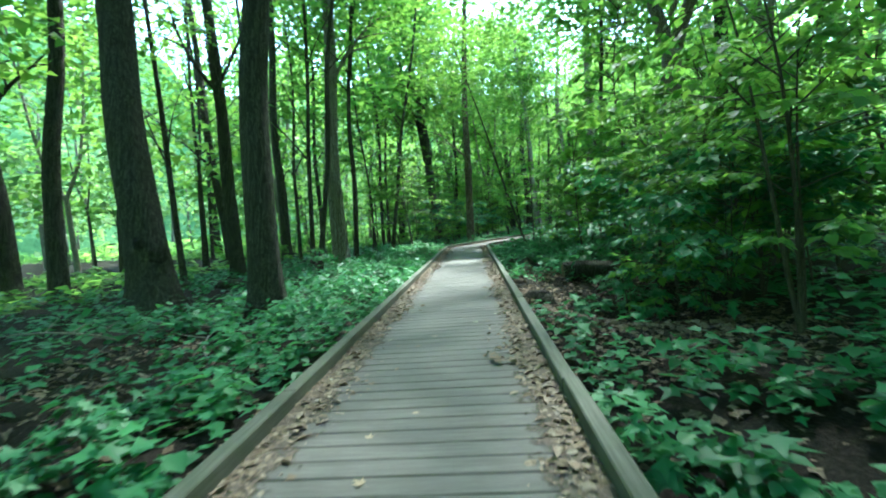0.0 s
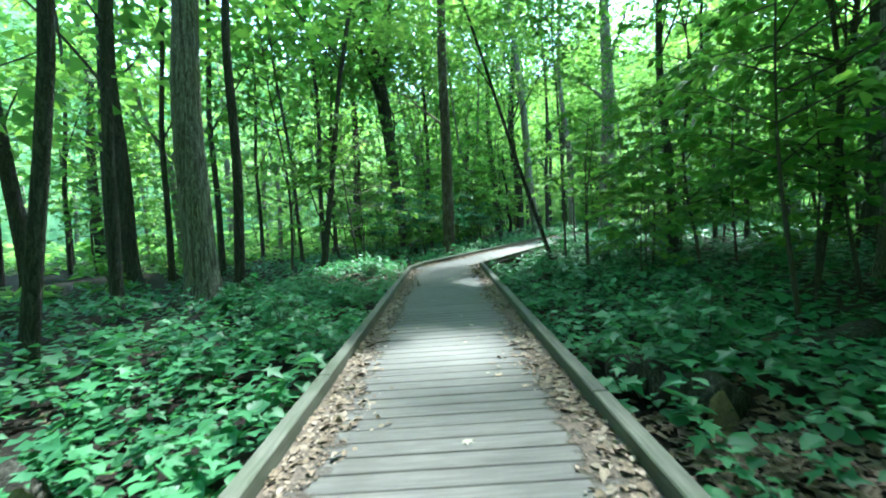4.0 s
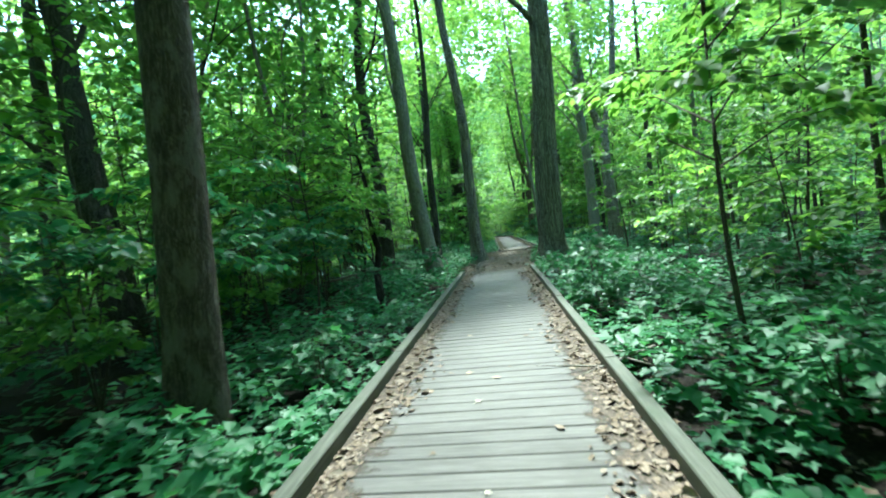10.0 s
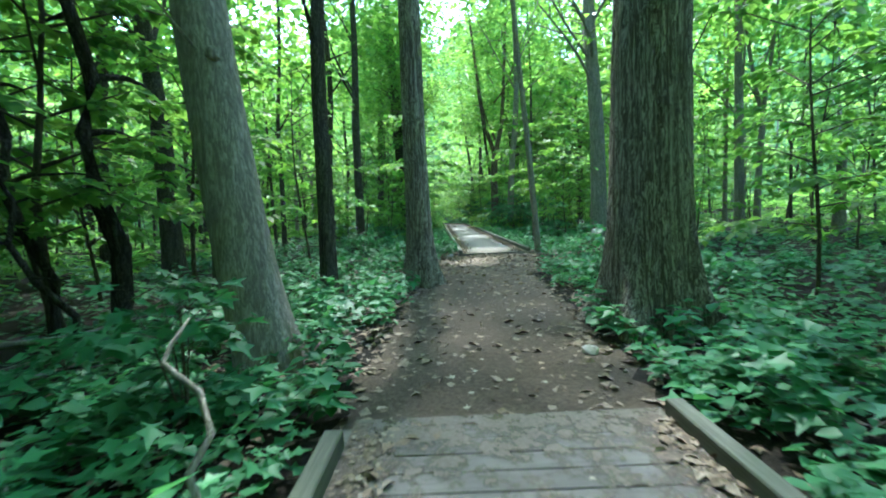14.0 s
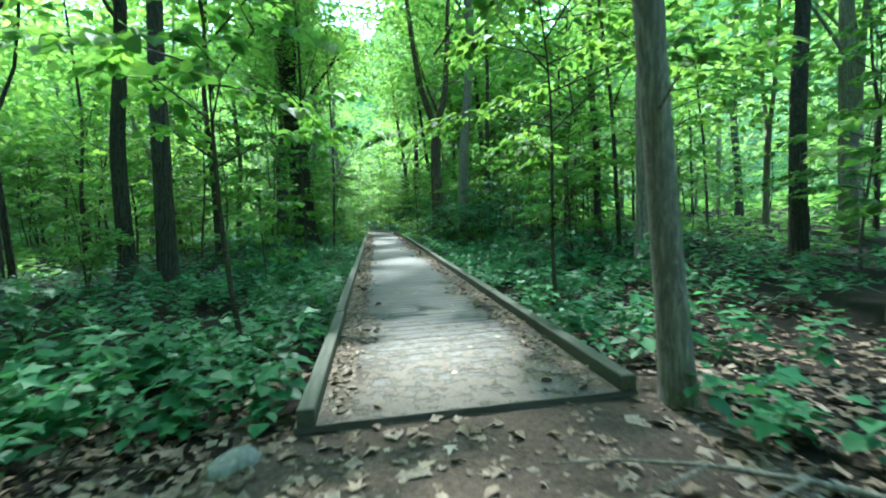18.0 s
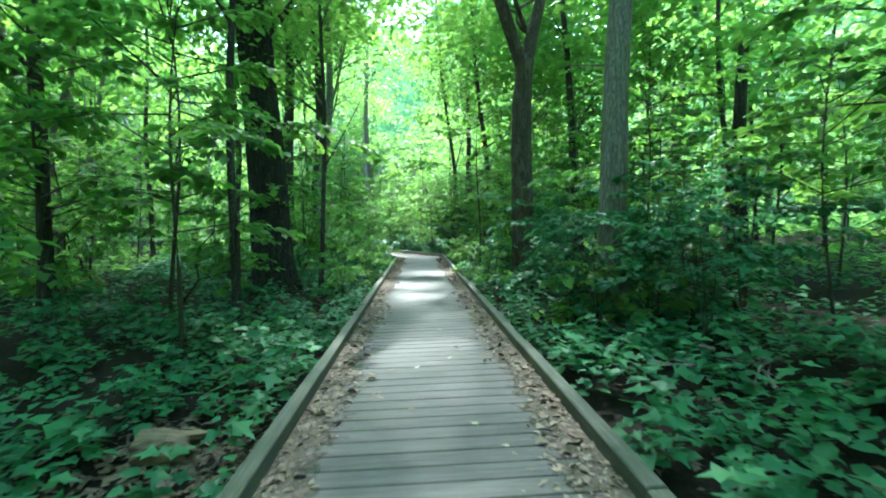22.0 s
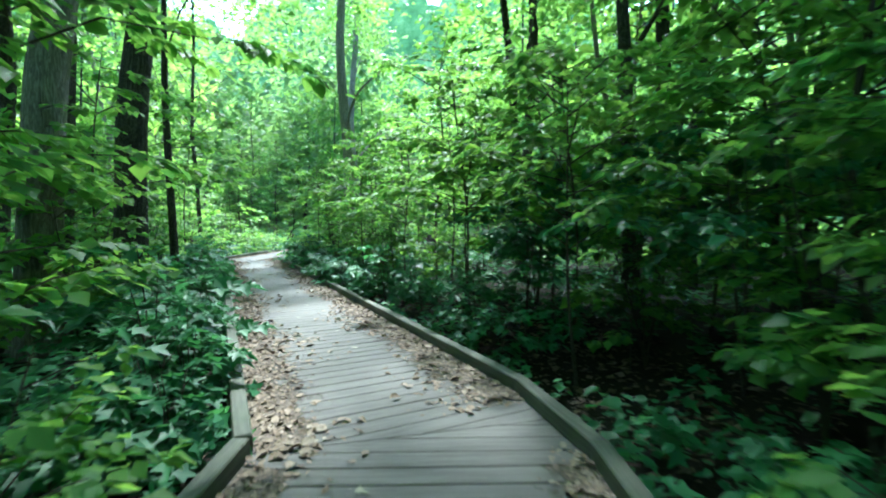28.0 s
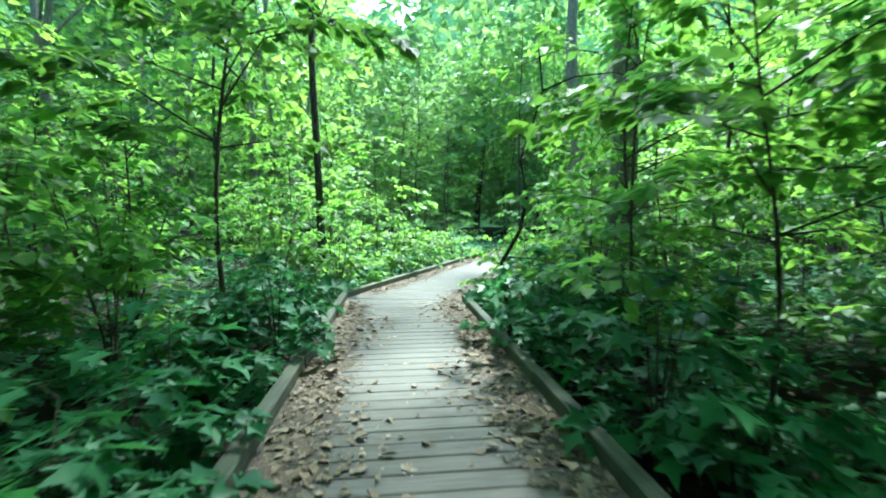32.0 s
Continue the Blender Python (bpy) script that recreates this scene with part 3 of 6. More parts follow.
def bole(verts, faces, at, r, zs, taper, sides, rng, roots=0.0, furrow=0.0):
    """A trunk whose foot spreads into roots and whose bark is furrowed lengthwise."""
    n = rng.randint(4, 6)
    ph = rng.uniform(0, 6.28)
    base = len(verts)
    for i, z in enumerate(zs):
        c = at(z)
        low = math.exp(-max(z, 0.0) / 0.42)
        for j in range(sides):
            a = 2 * math.pi * j / sides
            u, v = math.cos(a), math.sin(a)
            bumpy = noise.noise(Vector((u * 1.6 + c.x, v * 1.6 + c.y, z * 0.7)))
            lobe = max(0.0, math.cos(n * a + ph + 1.2 * bumpy)) ** 1.4
            g = taper(z) * (1 + 0.05 * bumpy) * (1 + low * (0.22 + roots * lobe))
            if furrow:
                f = noise.noise(Vector((u * r * 17, v * r * 17, z * 1.1 + 0.5 * bumpy)))
                g += furrow * (0.5 - abs(f) * 2.2)
            verts.append((c.x + r * g * u, c.y + r * g * v, z))
    for i in range(len(zs) - 1):
        for j in range(sides):
            k = (j + 1) % sides
            faces.append((base + i * sides + j, base + i * sides + k, base + (i + 1) * sides + k, base + (i + 1) * sides + j))
    faces.append(tuple(base + (len(zs) - 1) * sides + j for j in range(sides)))


def limb_arrays(p, a, length, rise, r, rng):
    """A limb that climbs and bends outwards, with two or three lesser branches."""
    verts, faces = [], []
    turn = rng.uniform(-0.9, 0.9)
    kink = rng.uniform(0, 6)
    pts = []
    for k in range(7):
        u = k / 6
        b = a + turn * u
        pts.append(p + Vector((math.cos(b) * length * u * 0.8, math.sin(b) * length * u * 0.8, length * (rise * u - 0.12 * u * u) + 0.05 * length * math.sin(4 * u + kink) * u)))
    tube(verts, faces, pts, [r * (1 - 0.82 * k / 6) for k in range(7)], 6)
    for k in (2, 3, 4, 5)[rng.randint(0, 1):]:
        b = a + turn * k / 6 + rng.choice((-1, 1)) * rng.uniform(0.5, 1.1)
        ln = length * rng.uniform(0.25, 0.5)
        up = rng.uniform(0.2, 0.9)
        q = tube(verts, faces, [pts[k] + Vector((math.cos(b) * ln * u, math.sin(b) * ln * u, ln * (up * u - 0.2 * u * u))) for u in (0, 0.35, 0.7, 1.0)], [r * 0.42, r * 0.32, r * 0.2, r * 0.05], 4)
        faces.append((6 * k, q, q + 1))
    return verts, faces


def trunk_arrays(seed, r, height, lean, fork=0.0, sides=12, limbs=5, broken=False, sweep=(0.0, 0.0), roots=0.3, furrow=0.0):
    """A tapered trunk with a flared foot, slight crooks and, if fork is given, two arms from that height; and its limbs."""
    rng = random.Random(seed)
    verts, faces = [], []
    ph, amp = rng.uniform(0, 6), 0.02 + 0.07 * r
    crook, cp = rng.uniform(0.05, 0.20), rng.uniform(0, 6)

    def at(z):
        bow = 1 - math.exp(-max(z, 0) / 1.6)
        hi = max(0.0, z - 2.5)
        return Vector((sweep[0] * bow + lean[0] * z + amp * math.sin(0.55 * z + ph) - amp * math.sin(ph) + crook * (math.sin(0.5 * hi + cp) - math.sin(cp)) * min(1, hi / 3),
                       sweep[1] * bow + lean[1] * z + amp * math.cos(0.47 * z + ph) - amp * math.cos(ph) + crook * (math.cos(0.43 * hi + cp) - math.cos(cp)) * min(1, hi / 3), z))

    top = fork if fork else height
    zs = [-0.35, -0.1, 0.0, 0.1, 0.2, 0.32, 0.48, 0.7, 1.0, 1.4]
    step = 0.3 if furrow else 0.9
    while zs[-1] + step < min(top, 8.0):
        zs.append(zs[-1] + step)
    while zs[-1] + 1.5 < top:
        zs.append(zs[-1] + 1.5)
    zs.append(top)

    def taper(z):
        k = 1 - (0.35 if broken else 0.62) * max(0, z) / height
        return k * (0.5 if broken and z == top else 1)

    bole(verts, faces, at, r, zs, taper, sides, rng, roots, furrow)

    def ring(z):
        return sides * min(range(len(zs)), key=lambda i: abs(zs[i] - z))

    if fork:
        for sgn in (-1, 1):
            a = rng.uniform(-0.4, 0.4)
            d = Vector((sgn * math.cos(a), sgn * math.sin(a), 0))
            pts = [at(top - 0.25)]
            rr = [r * taper(top) * 0.78]
            for k in range(1, 8):
                u = k / 7
                pts.append(at(top) + d * (0.16 * (height - top) * u ** 0.6 + 0.12 * math.sin(5 * u + ph)) + Vector((0, 0, (height - top) * u)))
                rr.append(r * taper(top) * 0.72 * (1 - 0.75 * u))
            k = tube(verts, faces, pts, rr, 10, 0.05, rng)
            faces.append((ring(top), k, k + 1))
    arms = []
    for k in range(0 if broken else limbs):
        z = rng.uniform(0.26, 0.85) * height
        if fork:
            z = max(z, fork + 0.3)
        p = at(min(z, top)) if not fork else at(top) + Vector((0, 0, z - top))
        arms.append(limb_arrays(p, rng.uniform(0, 6.28), rng.uniform(1.8, 4.2) * min(1, height / 15), rng.uniform(0.6, 1.5), r * rng.uniform(0.26, 0.42) * (1.15 - z / height), rng))
    for k in range(rng.randint(1, 3)):
        z = rng.uniform(1.5, 5)
        if z > top:
            continue
        a, ln = rng.uniform(0, 6.28), rng.uniform(0.25, 0.9)
        rr = min(0.02, r * 0.12)
        k = tube(verts, faces, [at(z) + Vector((math.cos(a) * ln * u, math.sin(a) * ln * u, 0.25 * ln * u)) for u in (0, 0.5, 1.0)], [rr, rr * 0.7, rr * 0.2], 4)
        faces.append((ring(z), k, k + 1))
    return verts, faces, at, arms


TREES = []


def tree(x, y, diam, lx=0.0, ly=0.0, height=17.0, bark=M_BARK, fork=0.0, crown=True, broken=False, label="", spread=1.05, dense=False, sweep=(0.0, 0.0), sides=0, roots=0.3, furrow=0.0, over=(0.0, 0.0), knots=()):
    seed = int(abs(x * 131 + y * 57) * 10) + 1
    rng = random.Random(seed)
    z = gz(x, y)
    ob = new("tree")
    ob.location = (x, y, z)
    tall = "tall" if height > 12 else "small"
    wide = "stout" if diam > 0.5 else "slender"
    words = {"bark": "dark furrowed bark", "pale_bark": "pale smooth grey bark", "oak_bark": "deeply ridged grey bark", "black_bark": "black furrowed bark", "brown_bark": "rough brown bark"}[bark.name]
    tagged(ob, label or f"{tall} {wide} broadleaf tree with {words}, in undergrowth", "tree", "forest trees")
    verts, faces, at, arms = trunk_arrays(seed, diam / 2, height, (lx, ly), fork, sides or (24 if diam > 0.35 else 10), 6, broken, sweep, roots, furrow)
    trunk = child("trunk", mesh_from("trunk", verts, faces, bark, True), ob)
    for kz, ka, kr in knots:
        bm = bmesh.new()
        bmesh.ops.create_icosphere(bm, subdivisions=3, radius=1.0)
        c = at(kz)
        out = Vector((math.cos(radians(ka)), math.sin(radians(ka)), 0))
        g = diam / 2 * (1 - 0.62 * kz / height)
        for v in bm.verts:
            q = v.co * (1 + 0.3 * noise.noise(v.co * 1.7 + Vector((x, y, kz))))
            dent = 1 - 0.5 * max(0.0, q.dot(out) - 0.75) / 0.25
            v.co = c + out * (g * 0.92) + Vector((q.x * kr, q.y * kr, q.z * kr * 1.15)) - out * (1 - dent) * kr * 0.3
        part("knot", bm, M_BARK_DARK if kr > 0.1 else bark, trunk, "rough dark burl" if kr > 0.1 else "swollen branch scar")
    for v, f in arms:
        child("limb", mesh_from("limb", v, f, bark, True), ob)
    if broken:
        for i in range(3):
            sv, sf = [], []
            a, zz = rng.uniform(0, 6.28), height * rng.uniform(0.4, 0.85)
            p = at(zz)
            tube(sv, sf, [p + Vector((math.cos(a) * u, math.sin(a) * u, 0.35 * u)) for u in (0.0, 0.3, 0.6)], [diam * 0.1, diam * 0.08, diam * 0.03], 5)
            child("branch_stub", mesh_from("branch_stub", sv, sf, bark, True), ob, "short broken branch stub")
    if crown:
        c = child("crown", rng.choice(DENSE_CROWNS if dense else CROWNS), ob)
        near = float(dist_to(LINE, x, y)) < 6.5
        h0 = height * (rng.uniform(0.58, 0.66) if near else rng.uniform(0.46, 0.56))
        p = at(h0) + Vector((over[0], over[1], 0))
        c.location = p
        s = rng.uniform(0.85, 1.15) * spread * min(1.0, height / 14)
        c.scale = (s, s, (height * 1.08 - h0) / 9.0)
        c.rotation_euler = (0, 0, rng.uniform(0, 6.28))
    TREES.append((x, y))
    return ob


# Trees along the first boardwalk
tree(-5.95, 8.47, 0.78, -0.13, 0.03, 19, label="stout leaning tree with dark bark and a knobbly root flare", spread=1.3, roots=0.7, over=(2.0, 0.0), knots=((1.15, -25, 0.17), (1.4, -70, 0.11)))
tree(-3.13, 7.30, 0.52, 0.01, 0.03, 20, label="straight dark tree close to the boardwalk with mossy foot", spread=1.5, dense=True, roots=0.5, over=(2.2, 1.5))
tree(-5.19, 18.33, 0.66, 0.0, 0.03, 20, M_BARK_OAK)
tree(-4.75, 19.0, 0.24, 0.05, 0.02, 16)
tree(-8.28, 15.76, 0.5, -0.03, 0.03, 19)
tree(-11.49, 21.13, 0.42, -0.09, 0.03, 18)
tree(-8.6, 20.94, 0.46, 0.0, 0.03, 19)
tree(-5.74, 16.51, 0.2, 0.03, 0.02, 14)
tree(-12.12, 25.02, 0.34, 0.0, 0.03, 18)
tree(-20.9, 35.9, 0.6, 0.0, 0.0, 20)
tree(-8.61, 13.23, 0.2, -0.04, 0.03, 13)
tree(-13.5, 12.4, 0.62, -0.02, 0.0, 19)
tree(-11.6, 14.9, 0.34, -0.03, 0.0, 18)
tree(7.04, 15.54, 0.76, 0.03, 0.04, 19, M_BARK_OAK, fork=6.5, label="massive dark forked tree among maple saplings", spread=1.0)
tree(11.09, 20.26, 0.6, 0.05, 0.04, 19, spread=0.8)
tree(0.15, 26.1, 0.46, 0.05, 0.03, 18, M_BARK_BROWN, spread=0.8, over=(2.6, 1.0), knots=((2.4, -90, 0.06),))
tree(-2.15, 33.5, 0.5, -0.12, 0.04, 19, fork=9.0)
tree(7.15, 22.8, 0.27, 0.0, 0.03, 17, spread=1.3, dense=True)
tree(2.62, 19.35, 0.11, -0.28, 0.03, 9)
tree(2.95, 19.7, 0.06, 0.02, 0.03, 7)
tree(9.3, 24.2, 0.15, 0.03, 0.04, 12)
tree(11.6, 26.0, 0.18, 0.05, 0.04, 13)
tree(-1.0, 36.5, 0.26, 0.05, 0.03, 17)
# Trees along the second boardwalk and the trail
tree(-1.98, 32.12, 0.55, -0.12, 0.06, 18, spread=1.2, dense=True)
tree(-6.2, 40.5, 0.6, 0.03, 0.03, 19)
tree(5.43, 34.5, 0.48, -0.045, 0.08, 18, M_BARK_PALE, sweep=(-0.24, 0.16), label="smooth pale grey tree that leans beside the earth trail", spread=0.6, knots=((2.6, -80, 0.06), (3.5, -120, 0.07)))
tree(8.15, 37.25, 0.42, 0.01, 0.07, 19, M_BARK_OAK, label="straight ridged tree beside the earth trail", spread=0.6, roots=0.9)
tree(8.93, 33.5, 0.78, 0.03, 0.01, 21, M_BARK_OAK, label="massive old tree with deeply ridged bark and mossy roots", spread=0.6, sides=150, roots=0.85, furrow=0.04, knots=((3.1, -140, 0.09), (4.4, -100, 0.08), (2.2, -125, 0.06)))
tree(16.7, 39.35, 0.6, 0.0, 0.05, 19, M_BARK_OAK, fork=5.6, label="stout forked tree with ridged bark", spread=0.75)
tree(5.31, 40.11, 0.58, 0.03, 0.06, 18, spread=0.85)
tree(6.64, 37.49, 0.27, 0.03, 0.07, 15)
tree(4.2, 43.5, 0.5, 0.0, 0.06, 18, spread=1.2, dense=True)
tree(25.95, 42.0, 0.42, 0.05, 0.03, 18, M_BARK_PALE)
tree(26.06, 38.5, 0.40, 0.0, 0.0, 3.6, M_BARK_PALE, crown=False, broken=True, label="pale broken stump of a dead tree")
# Trees along the third boardwalk
tree(11.04, 49.9, 0.40, 0.03, 0.06, 18, spread=1.1, over=(2.0, -1.0))
tree(12.82, 39.9, 0.17, -0.06, 0.05, 13, M_BARK_PALE)
tree(18.77, 43.38, 0.64, 0.03, 0.03, 17, M_BARK_PALE, label="stout dead-looking tree with pale split bark", spread=0.6, knots=((2.4, -110, 0.09), (3.6, -90, 0.08)))
tree(13.09, 56.63, 0.22, 0.03, 0.04, 15)
tree(21.78, 41.89, 0.34, 0.05, 0.03, 16)
tree(16.88, 58.07, 0.92, -0.04, 0.06, 20, M_BARK_DARK, label="massive black-barked tree beside the boardwalk", sides=110, roots=0.5, furrow=0.04, spread=1.3, dense=True, over=(2.0, 0.0))
tree(15.76, 54.9, 0.14, 0.02, 0.05, 12)
tree(17.64, 57.0, 0.11, 0.06, 0.03, 10)
tree(16.0, 59.6, 0.08, 0.06, 0.04, 8)
tree(21.84, 55.14, 0.52, 0.03, 0.03, 17, M_BARK_BROWN, fork=5.2, label="forked tree with peeling pale brown bark", spread=0.9, knots=((1.9, -100, 0.08), (3.0, -130, 0.07)))
tree(20.36, 51.45, 0.40, 0.06, 0.03, 18, M_BARK_PALE, spread=0.55)
tree(24.21, 54.28, 0.23, 0.04, 0.04, 15)
tree(27.6, 53.3, 0.38, 0.0, 0.0, 6.0, M_BARK_DARK, crown=False, broken=True, label="tall dark snag with a broken top")
tree(20.48, 67.69, 0.45, 0.06, 0.03, 18, M_BARK_PALE)
tree(17.8, 65.6, 0.3, 0.05, 0.03, 16)
# Trees along the last boardwalk
tree(21.04, 70.57, 0.54, 0.04, 0.03, 19)
tree(19.73, 71.28, 0.66, 0.05, 0.03, 19)
tree(21.6, 73.4, 0.19, -0.03, 0.05, 13)
tree(22.1, 82.0, 0.18, -0.03, 0.06, 15, spread=1.1)
tree(27.5, 79.25, 0.5, 0.02, 0.03, 18, M_BARK_PALE, spread=0.95)
tree(30.2, 87.0, 0.5, 0.02, 0.03, 19, M_BARK_PALE, spread=0.6)
tree(31.8, 67.1, 0.26, 0.05, 0.03, 15, spread=1.2, dense=True)
tree(35.5, 70.5, 0.6, 0.03, 0.03, 18)
tree(33.0, 74.5, 0.45, 0.03, 0.03, 18, spread=0.7)


# Trees added round the start, mostly out of view, whose crowns shade it
tree(-3.2, -2.2, 0.4, 0.06, 0.1, 19, spread=1.4, dense=True)
tree(3.4, -1.0, 0.45, -0.05, 0.12, 19, spread=1.4, dense=True)
tree(5.4, 2.6, 0.35, -0.12, 0.05, 18, spread=1.1, dense=True)
tree(8.8, 6.2, 0.4, -0.06, 0.03, 19, spread=0.8)
tree(-4.4, 13.4, 0.17, 0.16, 0.02, 18, spread=1.2)
tree(-3.9, 23.0, 0.2, 0.16, 0.06, 18, spread=1.2)
tree(2.6, -7.5, 0.4, -0.05, 0.05, 18, spread=1.3)
tree(-2.8, -8.8, 0.5, 0.05, 0.05, 19, spread=1.3)


# Trees added by the last boardwalk, trunks mostly unseen, whose crowns shade it
tree(29.8, 67.0, 0.3, -0.06, 0.03, 17, spread=1.0)
tree(30.5, 61.5, 0.36, -0.08, 0.02, 18, spread=1.3, dense=True)
tree(30.6, 71.6, 0.28, -0.08, 0.02, 17, spread=0.6)
tree(17.6, 76.0, 0.4, 0.05, 0.0, 18, spread=1.5)


# Trees of the wood beyond, from a few kinds of trunk
def forest():
    rng = random.Random(11)
    kinds = []
    for i, (r, h, f) in enumerate(((0.12, 17, 0), (0.18, 19, 6.0), (0.08, 14, 0), (0.15, 18, 4.5), (0.22, 20, 0), (0.07, 12, 3.5), (0.06, 13, 0), (0.10, 16, 0))):
        lean = (rng.uniform(-0.04, 0.06), rng.uniform(-0.02, 0.05))
        verts, faces, at, arms = trunk_arrays(500 + i, r, h, lean, f, 8, 5)
        for v, fs in arms:
            k = len(verts)
            verts += v
            faces += [tuple(k + q for q in fc) for fc in fs]
        kinds.append((mesh_from("trunk", verts, faces, M_BARK_PALE if i in (1, 3) else M_BARK, True), h, at))
    far_v, far_t, wood_v, wood_f = [], [], [], []
    near = beyond = tries = 0
    while tries < 9000 and near + beyond < 420:
        tries += 1
        x, y = rng.uniform(-60, 82), rng.uniform(-16, 136)
        d = float(dist_to(LINE, x, y))
        if d < (10 if y > 60 else 6) or d > 62 or (d < 25 and near >= 190) or (d >= 25 and beyond >= 200):
            continue
        if any((x - a) ** 2 + (y - b) ** 2 < (4.5 if d < 20 else 8) for a, b in TREES):
            continue
        TREES.append((x, y))
        me, h, at = rng.choice(kinds)
        s = rng.uniform(0.85, 1.2)
        turn = rng.uniform(-40, 40)
        h0 = h * rng.uniform(0.2, 0.48)
        k = rng.uniform(0.8, 1.25)
        spin = rng.uniform(0, 6.28)
        if d < 25:
            near += 1
            ob = new("tree")
            ob.matrix_world = pose(x, y, gz(x, y), 0, 0, turn) @ Matrix.Scale(s, 4)
            tagged(ob, "tall slim forest tree with thin leafy crown", "tree", "forest trees")
            child("trunk", me, ob)
            c = child("crown", rng.choice(FAR_CROWNS), ob)
            c.location = at(h0)
            c.scale = (k, k, (h * 1.08 - h0) / 11.0)
            c.rotation_euler = (0, 0, spin)
            continue
        beyond += 1
        cv, ct = rng.choice(WOODS)
        ca, sa = math.cos(spin), math.sin(spin)
        v = cv * (k, k, (h * 1.08 - h0 * 0.7) / 11.0)
        v = np.stack([v[:, 0] * ca - v[:, 1] * sa + x, v[:, 0] * sa + v[:, 1] * ca + y, v[:, 2] + h0 * 0.7 - 0.3], -1)
        far_t.append(ct + sum(len(q) for q in far_v))
        far_v.append(v)
        r = rng.uniform(0.09, 0.26)
        lx, ly = rng.uniform(-0.05, 0.07), rng.uniform(-0.04, 0.06)
        tube(wood_v, wood_f, [Vector((x + lx * z + 0.2 * math.sin(z * 0.4 + x), y + ly * z, z - 0.3)) for z in (0, 4, 8, 12, h)], [r, r * 0.85, r * 0.7, r * 0.5, r * 0.15], 6)
    for i in range(92):
        x, y = rng.uniform(-8, 66), rng.uniform(104, 148)
        if i > 70:
            x, y = rng.uniform(-4, 42), rng.uniform(100, 125)
        cv, ct = rng.choice(WOODS)
        far_t.append(ct + sum(len(q) for q in far_v))
        far_v.append(cv * (1.3, 1.3, rng.uniform(1.3, 1.9)) + (x, y, rng.uniform(1, 4) if i < 70 else rng.uniform(8, 17)))
    tagged(new("far_woods", mesh_np("far_woods", np.concatenate(far_v), np.concatenate(far_t), M_HAZE_LEAF)), "haze-paled green foliage of the woods beyond", "woods", kind="stuff")
    tagged(new("far_trunks", mesh_from("far_trunks", wood_v, wood_f, M_BARK_PALE, True)), "crowd of slim trunks in the woods beyond", "woods", kind="stuff")


forest()


